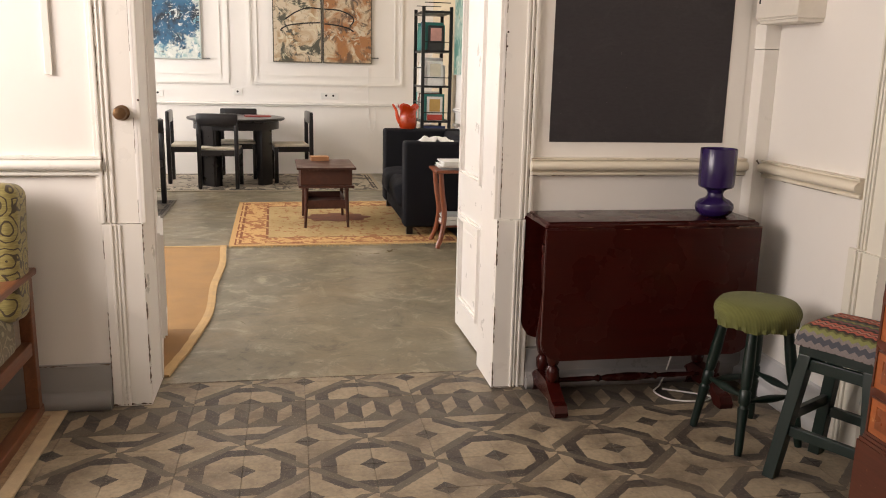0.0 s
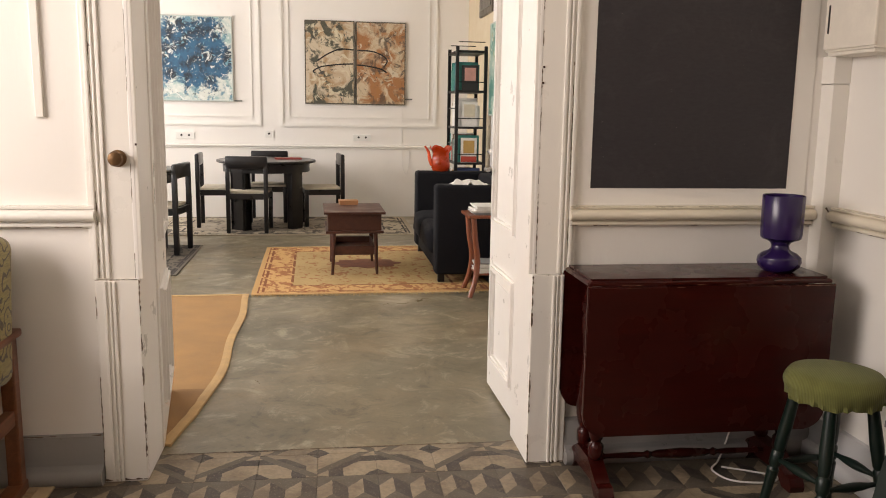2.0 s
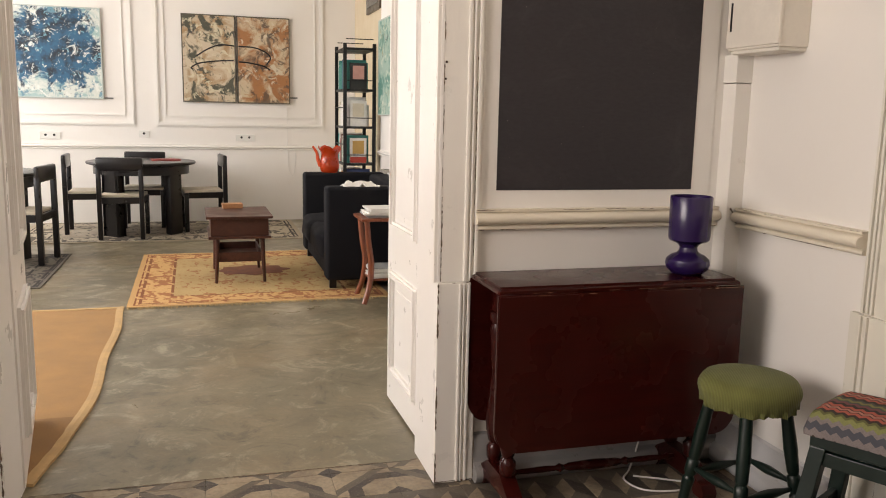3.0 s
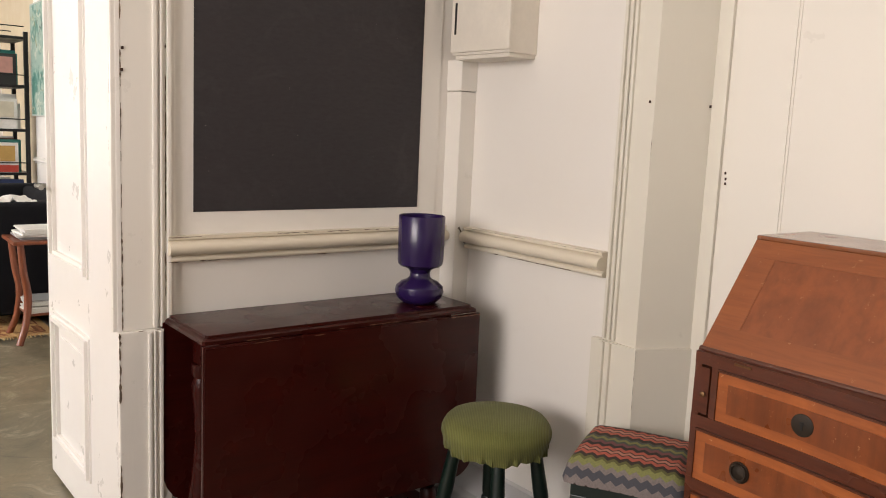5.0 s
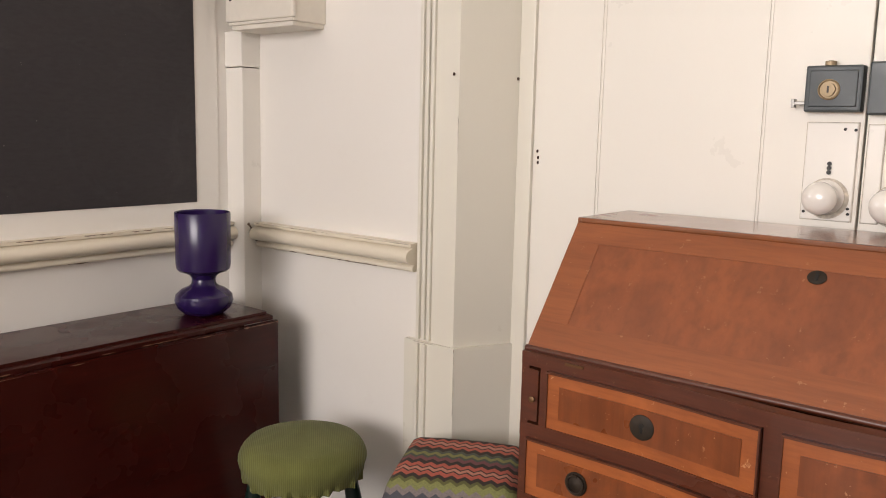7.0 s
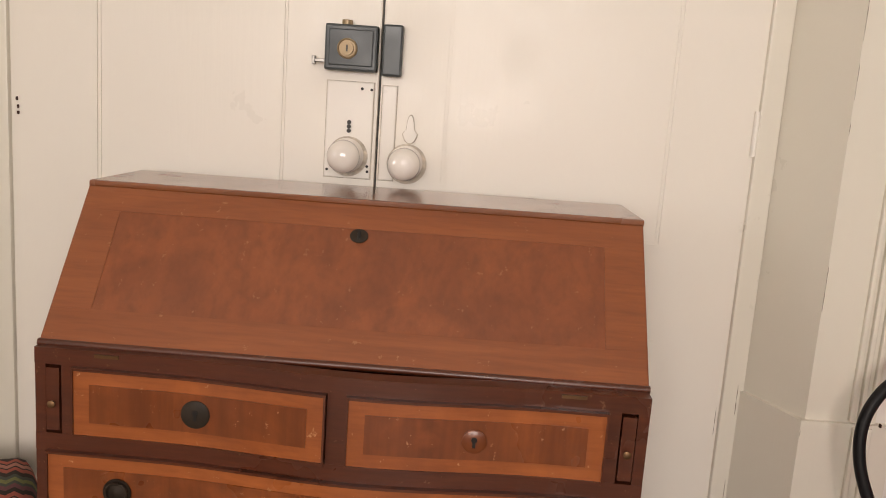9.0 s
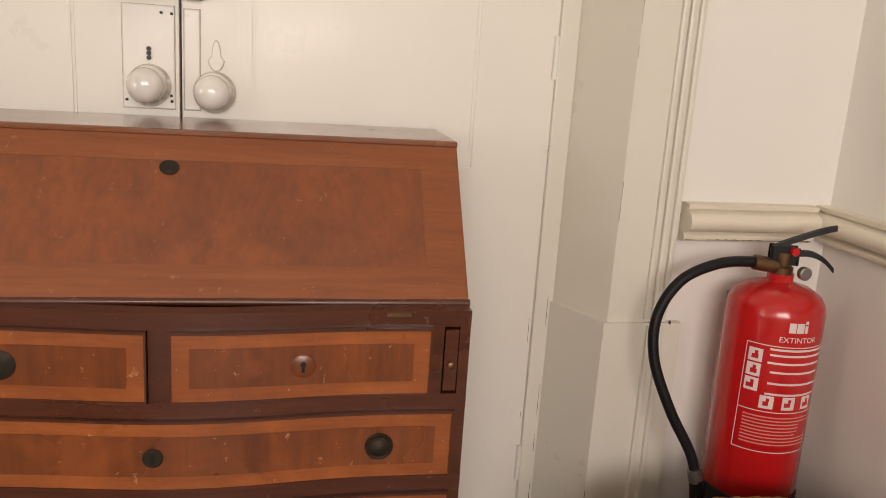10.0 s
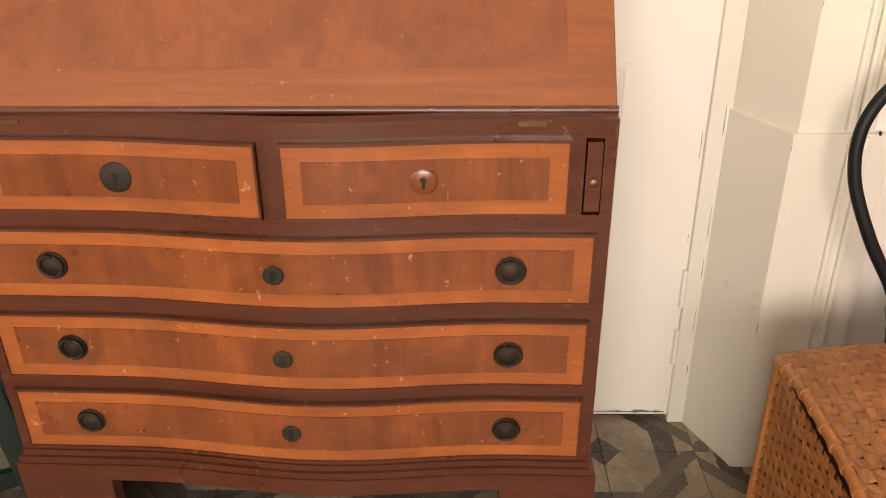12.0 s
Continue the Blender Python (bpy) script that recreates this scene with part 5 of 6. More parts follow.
for k, (a, z) in enumerate(((MID - 46, 0.288), (MID - 46, 0.262), (MID - 46, 0.236), (MID - 26, 0.208), (MID, 0.208), (MID + 26, 0.208))):
    bm = bmesh.new()
    wrap(bm, a - 8, a + 8, z, z + 0.023, 0.0006, 5)
    part("pictogram", bm, PRINT, ex, "white instruction pictogram")
    bm = bmesh.new()
    wrap(bm, a - 5 + rng.uniform(-1, 2), a + rng.uniform(0, 5), z + 0.005, z + 0.013, 0.0011, 3)
    wrap(bm, a - 1, a + 3, z + 0.013, z + 0.019, 0.0011, 3)
    part("pictogram_mark", bm, RED, ex)
# the one word that can be read
cu = bpy.data.curves.new("word", "FONT")
cu.body, cu.size, cu.align_x = "EXTINTOR", 0.0145, "CENTER"
tmp = new("word", cu)
dg = bpy.context.evaluated_depsgraph_get()
me = bpy.data.meshes.new_from_object(tmp.evaluated_get(dg))
bpy.data.objects.remove(tmp)
for v in me.vertices:
    a = radians(MID) + v.co.x * 1.05 / ER
    v.co = ((ER + 0.0008) * math.cos(a), (ER + 0.0008) * math.sin(a), LABEL_Z(0.328) + v.co.y)
me.materials.append(PRINT)
wd = new("lettering", me)
wd.parent = ex

# ---------------- wicker hamper ----------------
m, n, l, s = material("wicker cane")
at = place(n, l, (1, 1, 1))
isl = n.new("ShaderNodeNewGeometry")
big, fine = cloud(n, l, at, 12, 4), cloud(n, l, at, 120, 3)
c = blend(n, l, span(n, l, isl.outputs["Random Per Island"], 0, 1), (0.23, 0.080, 0.020), (0.37, 0.140, 0.040))
c = blend(n, l, span(n, l, big, 0.4, 0.7, 0, 0.5), c, (0.17, 0.060, 0.016))
c = blend(n, l, span(n, l, fine, 0.5, 0.75, 0, 0.3), c, (0.42, 0.20, 0.075))
l.new(c, s.inputs["Base Color"])
s.inputs["Roughness"].default_value = 0.42
bump(n, l, s, fine, 0.2, 0.001)
CANE = m
DARKIN = plain("hamper inside", (0.15, 0.056, 0.018), 0.9, 0, 0.2)
hb = thing("wicker_hamper", pose(1.452, 0.738, 0, 0, 0, -3), "square brown woven wicker hamper with a slightly domed lid", "hamper")
HX, HY, HZ = 0.225, 0.232, 0.456


def ribbon(bm, pts, half, up, thick=0.0022):
    """A flat strip of cane: a four-sided band along pts; half is its half width direction."""
    g = []
    for p, u in zip(pts, up):
        g.append([bm.verts.new(q) for q in (p - half, p + half, p + half * 0.7 + u * thick, p - half * 0.7 + u * thick)])
    for a, b in zip(g, g[1:]):
        for k in range(4):
            bm.faces.new((a[k], a[(k + 1) % 4], b[(k + 1) % 4], b[k]))
    bm.faces.new(g[0][::-1])
    bm.faces.new(g[-1])


def dome(x, y):
    return HZ + 0.055 * (1 - 0.5 * abs(x / HX) ** 2.4 - 0.5 * abs(y / HY) ** 2.4)


core = bmesh.new()
box(core, -HX + 0.012, HX - 0.012, -HY + 0.012, HY - 0.012, 0.01, HZ - 0.012)
part("lining", core, DARKIN, hb)
bm = bmesh.new()
sheet(bm, 12, 12, lambda u, v: Vector(((2 * u - 1) * (HX - 0.01), (2 * v - 1) * (HY - 0.01), dome((2 * u - 1) * HX, (2 * v - 1) * HY) - 0.0035)), 0.02)
part("lid_lining", bm, DARKIN, hb)
Z = Vector((0, 0, 1))
bm = bmesh.new()
NX, NY = 22, 31
for j in range(NY):
    y = -HY + (j + 0.5) * 2 * HY / NY
    pts = []
    for i in range(NX * 2 + 1):
        x = -HX + i * HX / NX
        pts.append(Vector((x, y + 0.0008 * noise.noise(Vector((x * 20, y * 40, 0))), dome(x, y) + 0.0022 * math.sin(math.pi * (i / 2 + j)))))
    ribbon(bm, pts, Vector((0, 0.0076, 0)), [Z] * len(pts))
for i in range(NX + 1):
    x = -HX + i * 2 * HX / NX
    pts = [Vector((x, -HY + j * HY / NY, dome(x, -HY + j * HY / NY) - 0.0015 * math.cos(math.pi * (i + j / 2 - 0.5)))) for j in range(NY * 2 + 1)]
    ribbon(bm, pts, Vector((0.0088, 0, 0)), [Z] * len(pts), 0.0018)
ob = part("lid_weave", bm, CANE, hb, "woven cane lid")
ob["kind"] = "stuff"
for sgn, ax in ((1, 0), (-1, 0), (1, 1), (-1, 1)):
    bm = bmesh.new()
    H, W = (HY, HX) if ax == 0 else (HX, HY)
    out = Vector((sgn, 0, 0)) if ax == 0 else Vector((0, sgn, 0))
    alg = Vector((0, 1, 0)) if ax == 0 else Vector((1, 0, 0))
    K, R = 20, 36
    for r in range(R):
        z = 0.012 + (r + 0.5) * (HZ - 0.03) / R
        pts = [alg * (-H + i * H / K) + out * (W + 0.0028 * math.sin(math.pi * (i / 2 + r))) + Z * z for i in range(K * 2 + 1)]
        ribbon(bm, pts, Z * 0.0063, [out] * len(pts))
    for i in range(K + 1):
        pts = [alg * (-H + i * 2 * H / K) + out * W + Z * (0.01 + q * (HZ - 0.02) / 8) for q in range(9)]
        ribbon(bm, pts, alg * 0.0085, [out] * 9, 0.0016)
    ob = part("side_weave", bm, CANE, hb, "woven cane side")
    ob["kind"] = "stuff"
for p, q in (((-HX, -HY), (HX, -HY)), ((HX, -HY), (HX, HY)), ((HX, HY), (-HX, HY)), ((-HX, HY), (-HX, -HY))):
    bm = bmesh.new()
    pts = []
    for i in range(25):
        x, y = p[0] + (q[0] - p[0]) * i / 24, p[1] + (q[1] - p[1]) * i / 24
        pts.append(Vector((x * 1.012, y * 1.012, dome(x, y) - 0.006)))
    tube(bm, pts, 0.0085, 10)
    part("rim", bm, CANE, hb, "bound cane rim", True)
    for i in range(2, 24, 2):
        d = (pts[i + 1] - pts[i]).normalized()
        part("binding", tube(bmesh.new(), [pts[i] + d * k * 0.004 for k in (-1, 1)], 0.0105, 10), CANE, hb, "", True)
for x in (-HX, HX):
    for y in (-HY, HY):
        part("corner_post", tube(bmesh.new(), [(x, y, 0.0), (x, y, HZ - 0.01)], 0.009, 10), CANE, hb, "", True)

# ---------------- armchair ----------------
TEAK = wood("teak frame", (0.115, 0.036, 0.014), (0.22, 0.078, 0.030), 1, 0.4, 0.2)


def scroll_fabric(name, ground, ground2, line):
    """Olive upholstery with dark scrolling vines."""
    m, n, l, s = material(name)
    at = place(n, l, (1, 1, 1))
    v = n.new("ShaderNodeTexVoronoi")
    v.feature = "F1"
    v.inputs["Scale"].default_value, v.inputs["Randomness"].default_value = 13, 0.8
    l.new(at, v.inputs["Vector"])
    ring = n.new("ShaderNodeMath")
    ring.operation = "SINE"
    mul = n.new("ShaderNodeMath")
    mul.operation = "MULTIPLY_ADD"
    mul.inputs[1].default_value, mul.inputs[2].default_value = 21.0, 0.0
    l.new(v.outputs["Distance"], mul.inputs[0])
    warp = cloud(n, l, at, 11, 2, 0.5)
    l.new(span(n, l, warp, 0, 1, -10, 10), mul.inputs[2])
    l.new(mul.outputs[0], ring.inputs[0])
    wv = cloud(n, l, place(n, l, (1, 1, 9)), 26, 3)
    c = blend(n, l, span(n, l, wv, 0.35, 0.7), ground, ground2)
    c = blend(n, l, span(n, l, ring.outputs[0], 0.60, 0.80), c, line)
    l.new(c, s.inputs["Base Color"])
    s.inputs["Roughness"].default_value, s.inputs["Sheen Weight"].default_value = 0.75, 0.3
    bump(n, l, s, wv, 0.3, 0.002)
    return m


VINE = scroll_fabric("vine upholstery", (0.20, 0.160, 0.040), (0.33, 0.275, 0.090), (0.050, 0.032, 0.010))
VINE2 = scroll_fabric("vine seat upholstery", (0.10, 0.075, 0.030), (0.16, 0.125, 0.055), (0.30, 0.26, 0.15))


def cushion(bm, x0, x1, y0, y1, z0, z1, r=0.05, m=None):
    """A plump block with round edges."""
    made = bmesh.ops.create_cube(bm, size=1)["verts"]
    for v in made:
        v.co = Vector((x0 + (v.co.x + 0.5) * (x1 - x0), y0 + (v.co.y + 0.5) * (y1 - y0), z0 + (v.co.z + 0.5) * (z1 - z0)))
    ed = list({e for v in made for e in v.link_edges})
    got = bmesh.ops.bevel(bm, geom=ed, offset=r, segments=5, profile=0.5, affect="EDGES")
    if m:
        for v in bm.verts:
            v.co = m @ v.co
    return bm


ac = thing("armchair", pose(-1.195, 2.9, 0), "low teak-framed armchair with olive vine-patterned cushions", "armchair")
for x in (-0.335, 0.335):
    part("arm", blk(x - 0.035, x + 0.035, -0.42, 0.36, 0.535, 0.56, 0.008), TEAK, ac, "flat wooden arm")
    part("rear_leg", blk(x - 0.022, x + 0.022, 0.30, 0.345, 0.03, 0.535, 0.006), TEAK, ac)
    part("front_leg", blk(x - 0.022, x + 0.022, -0.39, -0.345, 0.03, 0.535, 0.006), TEAK, ac)
    part("runner", blk(x - 0.025, x + 0.025, -0.43, 0.36, 0, 0.045, 0.006), TEAK, ac, "floor runner")
    part("side_rail", blk(x - 0.016, x + 0.016, -0.345, 0.30, 0.25, 0.30, 0.004), TEAK, ac)
part("seat_cushion", cushion(bmesh.new(), -0.305, 0.330, -0.40, 0.24, 0.27, 0.44, 0.05), VINE2, ac, "brown vine-patterned seat cushion", True)
part("back_cushion", cushion(bmesh.new(), -0.305, 0.365, 0.10, 0.27, 0.40, 0.875, 0.045, pose(0, 0.03, 0) @ Matrix.Translation((0, 0.2, 0.4)) @ Matrix.Rotation(radians(-9), 4, "X") @ Matrix.Translation((0, -0.2, -0.4))), VINE, ac, "olive vine-patterned back cushion", True)
JUTE = plain("tan jute pile", (0.34, 0.225, 0.125), 0.95, 0, 0.3, 40, 240, 1.0)
EDGE = plain("rug binding", (0.48, 0.36, 0.22), 0.85, 0, 0.12, 20, 200, 0.4)
jr = thing("jute_mat", pose(-1.35, 2.3, 0), "tan jute mat with a pale bound edge under the armchair", "rug")
part("mat_surface", blk(-0.6, 0.545, -0.95, 0.915, 0.003, 0.011, 0.003), JUTE, jr)
for x0, x1, y0, y1 in ((0.545, 0.595, -0.95, 0.965), (-0.6, 0.545, 0.915, 0.965)):
    part("binding", blk(x0, x1, y0, y1, 0.003, 0.013, 0.004), EDGE, jr)

# ================= far room =================


def rug_material(name, hx, hy, band, ground, ground2, border, line, fleck):
    """A flat woven rug: field, banded border and scattered small motifs, in its own metres."""
    m, n, l, s = material(name)
    c = n.new("ShaderNodeTexCoord")
    sep = n.new("ShaderNodeSeparateXYZ")
    l.new(c.outputs["Object"], sep.inputs[0])

    def op(kind, a, b=0.0):
        k = n.new("ShaderNodeMath")
        k.operation = kind
        for sock, v in zip(k.inputs, (a, b)):
            if isinstance(v, (int, float)):
                sock.default_value = v
            else:
                l.new(v, sock)
        return k.outputs[0]

    ex = op("SUBTRACT", hx, op("ABSOLUTE", sep.outputs[0]))
    ey = op("SUBTRACT", hy, op("ABSOLUTE", sep.outputs[1]))
    e = op("MINIMUM", ex, ey)
    at = c.outputs["Object"]
    vor = n.new("ShaderNodeTexVoronoi")
    vor.inputs["Scale"].default_value = fleck
    p = n.new("ShaderNodeMapping")
    p.inputs["Scale"].default_value = (1, 0.6, 1)
    l.new(at, p.inputs[0])
    l.new(p.outputs[0], vor.inputs["Vector"])
    big, fine, mot = cloud(n, l, at, 3, 4), cloud(n, l, at, 150, 2), cloud(n, l, p.outputs[0], fleck * 1.6, 3, 0.6, 1.2)
    col = blend(n, l, span(n, l, big, 0.35, 0.7), ground, ground2)
    col = blend(n, l, span(n, l, mot, 0.56, 0.60, 0, 0.75), col, line)
    inb = op("LESS_THAN", e, band)
    bcol = blend(n, l, span(n, l, mot, 0.52, 0.56, 0, 0.85), border, line)
    col = blend(n, l, inb, col, bcol)
    for d, w in ((band, 0.010), (band * 0.28, 0.010), (band * 0.16, 0.006)):
        hit = op("LESS_THAN", op("ABSOLUTE", op("SUBTRACT", e, d)), w)
        dash = op("GREATER_THAN", op("FRACT", op("MULTIPLY", op("ADD", sep.outputs[0], sep.outputs[1]), 3.2)), 0.16)
        col = blend(n, l, op("MULTIPLY", hit, dash), col, tuple(k * 0.7 for k in line))
    col = blend(n, l, op("LESS_THAN", e, band * 0.13), col, tuple(k * 0.9 for k in border))
    col = blend(n, l, span(n, l, fine, 0.35, 0.7, 0, 0.3), col, tuple(k * 0.6 for k in ground))
    l.new(col, s.inputs["Base Color"])
    s.inputs["Roughness"].default_value = 0.95
    bump(n, l, s, fine, 0.5, 0.002)
    return m


def rug(name, x0, x1, y0, y1, mat, label, fringe=None, rz=0, lift=0.002):
    hx, hy = (x1 - x0) / 2, (y1 - y0) / 2
    r = thing(name, pose((x0 + x1) / 2, (y0 + y1) / 2, 0, 0, 0, rz), label, "rug")
    bm = bmesh.new()
    sheet(bm, 40, 40, lambda u, v: Vector(((2 * u - 1) * hx + 0.006 * noise.noise(Vector((v * 6, u * 2, 1))), (2 * v - 1) * hy + 0.006 * noise.noise(Vector((u * 6, v * 2, 7))), lift + 0.008)), 0.008)
    part("weave", bm, mat, r)
    if fringe:
        rng = random.Random(7)
        bm = bmesh.new()
        for s in (-1, 1):
            k = int(2 * hx / 0.012)
            for i in range(k):
                x = -hx + 2 * hx * (i + 0.5) / k + rng.uniform(-0.003, 0.003)
                ln = rng.uniform(0.03, 0.06)
                d = rng.uniform(-0.012, 0.012)
                tube(bm, [(x, s * hy, lift + 0.005), (x + d * 0.5, s * (hy + ln * 0.5), lift + 0.006), (x + d, s * (hy + ln), lift + 0.002)], 0.0028, 4)
        ob = part("fringe", bm, fringe, r, "knotted cream fringe")
        ob["kind"] = "stuff"
    return r


FRINGE = plain("cream fringe", (0.55, 0.42, 0.22), 0.95, 0, 0.2)
YEL = rug_material("golden rug", 0.86, 1.0, 0.27, (0.44, 0.30, 0.125), (0.54, 0.39, 0.18), (0.62, 0.37, 0.145), (0.30, 0.085, 0.025), 9)
yr = rug("area_rug", -0.39, 1.33, 6.17, 8.17, YEL, "golden yellow woven rug with orange border and fringe", FRINGE, 1)
# the medallion's brown doubles as painted shade below the coffee table
MED = plain("brown medallion and table shade", (0.22, 0.085, 0.045), 0.95, 0, 0.25, 14, 120)
bm = bmesh.new()
rim = []
for i in range(56):
    a = math.tau * i / 56
    k = 1 + 0.10 * math.cos(8 * a)
    rim.append((0.0 + 0.27 * k * math.cos(a), 0.12 + 0.19 * k * math.sin(a), 0.0095))
extrude(bm, rim, (0, 0, 0.0035))
part("medallion", bm, MED, yr, "brown central medallion, also the shade under the coffee table")
DKR = rug_material("black and cream rug", 1.35, 0.72, 0.30, (0.30, 0.25, 0.19), (0.46, 0.40, 0.31), (0.42, 0.36, 0.27), (0.016, 0.012, 0.011), 5)
rug("dining_rug", -1.65, 1.06, 8.93, 10.37, DKR, "black and cream patterned rug under the dining table")
DKR2 = rug_material("dark striped rug", 0.8, 0.72, 0.17, (0.13, 0.11, 0.09), (0.30, 0.27, 0.22), (0.16, 0.14, 0.11), (0.025, 0.02, 0.02), 9)
rug("small_rug", -2.60, -1.00, 6.88, 8.31, DKR2, "dark and cream patterned rug beside the doorway")

# sisal runner with a wavy bound edge
SIS = plain("orange sisal", (0.36, 0.205, 0.080), 0.95, 0, 0.14, 5, 190, 0.9)
SISB = plain("sisal binding", (0.50, 0.33, 0.15), 0.85, 0, 0.15, 12, 180, 0.4)
ru = thing("sisal_runner", pose(-0.9, 4.85, 0), "worn orange sisal runner with a pale bound edge", "rug")
edge = lambda v: 0.512 + 0.022 * math.sin(v * 5.2 - 0.6) + 0.030 * v - 0.045 * max(0, 0.12 - v) / 0.12 - 0.012 * math.sin(v * 14)
bm = bmesh.new()
sheet(bm, 14, 60, lambda u, v: Vector((-0.5 + u * (edge(v) + 0.5), -1.27 + v * 2.58, 0.010 + 0.0015 * noise.noise(Vector((u * 5, v * 12, 0))))), 0.008)
part("weave", bm, SIS, ru)
# a thin darker sheet over the runner's near end
SIS2 = plain("darker sisal", (0.285, 0.155, 0.058), 0.95, 0, 0.16, 5, 190, 0.9)
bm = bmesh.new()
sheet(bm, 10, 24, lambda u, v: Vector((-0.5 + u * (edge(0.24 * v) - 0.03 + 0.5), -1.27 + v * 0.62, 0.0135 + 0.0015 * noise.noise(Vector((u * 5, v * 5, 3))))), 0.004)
part("soiled_end", bm, SIS2, ru, "darker near end of the runner")
bm = bmesh.new()
sheet(bm, 2, 70, lambda u, v: Vector((edge(v) - 0.035 + u * 0.042, -1.275 + v * 2.59, 0.0135 + (0.002 if u == 0.5 else 0))), 0.011)
part("binding", bm, SISB, ru)
bm = bmesh.new()
sheet(bm, 20, 2, lambda u, v: Vector((-0.5 + u * (edge(1) + 0.5), 1.28 + v * 0.035, 0.0135)), 0.011)
part("binding", bm, SISB, ru)

# ---------------- paintings ----------------


def canvas_material(name, ground, layers, scale):
    """Abstract paint: each layer is (colour, low, high, scale, seed, amount)."""
    m, n, l, s = material(name)
    c = n.new("ShaderNodeTexCoord")
    col = ground
    for color, lo, hi, sc, seed, amt in layers:
        mp = n.new("ShaderNodeMapping")
        mp.inputs["Location"].default_value = (seed, seed * 0.7, seed * 1.3)
        l.new(c.outputs["Object"], mp.inputs[0])
        f = cloud(n, l, mp.outputs[0], sc, 7, 0.62, 1.1)
        col = blend(n, l, span(n, l, f, lo, hi, 0, amt), col, color)
    l.new(col, s.inputs["Base Color"])
    s.inputs["Roughness"].default_value = 0.5
    bump(n, l, s, cloud(n, l, c.outputs["Object"], 40, 5), 0.5, 0.004)
    return m, n, l, s, c, col


# blue canvas: the colour gathers in the middle
m, n, l, s, c, col = canvas_material("blue abstract", (0.60, 0.63, 0.58), [((0.26, 0.42, 0.42), 0.48, 0.58, 5, 3, 0.8), ((0.09, 0.22, 0.30), 0.54, 0.60, 7, 9, 0.9)], 1)
sep = n.new("ShaderNodeVectorMath")
sep.operation = "LENGTH"
mp = n.new("ShaderNodeMapping")
mp.inputs["Location"].default_value, mp.inputs["Scale"].default_value = (0.0, 0, -0.12), (2.3, 1, 2.9)
l.new(c.outputs["Object"], mp.inputs[0])
l.new(mp.outputs[0], sep.inputs[0])
wob = cloud(n, l, c.outputs["Object"], 6, 6, 0.65, 0.8)
sm = n.new("ShaderNodeMath")
sm.operation = "MULTIPLY_ADD"
sm.inputs[1].default_value = -2.6
l.new(wob, sm.inputs[0])
l.new(sep.outputs["Value"], sm.inputs[2])
mask = span(n, l, sm.outputs[0], -0.02, -0.22)
deep = blend(n, l, span(n, l, cloud(n, l, c.outputs["Object"], 8, 5), 0.42, 0.6), (0.020, 0.105, 0.20), (0.010, 0.020, 0.034))
deep = blend(n, l, span(n, l, cloud(n, l, c.outputs["Object"], 15, 5, 0.6, 1), 0.6, 0.66), deep, (0.16, 0.34, 0.42))
col = blend(n, l, mask, col, deep)
dots = cloud(n, l, c.outputs["Object"], 24, 4, 0.6)
col = blend(n, l, span(n, l, cloud(n, l, c.outputs["Object"], 9, 7, 0.7, 1.4), 0.56, 0.62, 0, 0.9), col, (0.70, 0.72, 0.68))
col = blend(n, l, span(n, l, dots, 0.64, 0.68, 0, 0.9), col, (0.72, 0.72, 0.66))
col = blend(n, l, span(n, l, dots, 0.36, 0.33, 0, 0.8), col, (0.02, 0.025, 0.03))
l.new(col, s.inputs["Base Color"])
BLUEC = m
EARTHC = canvas_material("earth abstract", (0.56, 0.47, 0.34), [((0.34, 0.20, 0.09), 0.47, 0.60, 4, 2, 0.85), ((0.050, 0.055, 0.038), 0.50, 0.57, 5.5, 6, 0.95), ((0.62, 0.56, 0.40), 0.57, 0.63, 8, 13, 0.9),
                                                             ((0.05, 0.05, 0.045), 0.60, 0.65, 9, 21, 0.9), ((0.28, 0.10, 0.035), 0.62, 0.67, 5, 33, 0.7)], 1)[0]
RUST = canvas_material("rust abstract", (0.54, 0.44, 0.30), [((0.34, 0.14, 0.045), 0.44, 0.56, 3.5, 12, 0.95), ((0.09, 0.06, 0.04), 0.50, 0.59, 5.5, 16, 0.85), ((0.60, 0.53, 0.40), 0.58, 0.64, 8, 23, 0.9),
                                                         ((0.06, 0.05, 0.045), 0.60, 0.66, 8, 31, 0.8), ((0.36, 0.16, 0.05), 0.58, 0.66, 4, 43, 0.8)], 1)[0]
GREENC = canvas_material("green abstract", (0.30, 0.42, 0.36), [((0.05, 0.20, 0.16), 0.48, 0.58, 6, 2, 0.9), ((0.55, 0.58, 0.48), 0.56, 0.62, 9, 8, 0.9), ((0.03, 0.07, 0.06), 0.6, 0.66, 8, 17, 0.9), ((0.25, 0.22, 0.05), 0.6, 0.66, 5, 27, 0.8)], 1)[0]
CEDGE = plain("canvas edge", (0.10, 0.085, 0.065), 0.8)
PALEF = plain("pale frame", (0.45, 0.50, 0.47), 0.5)
INK = plain("black paint stroke", (0.012, 0.010, 0.010), 0.5)


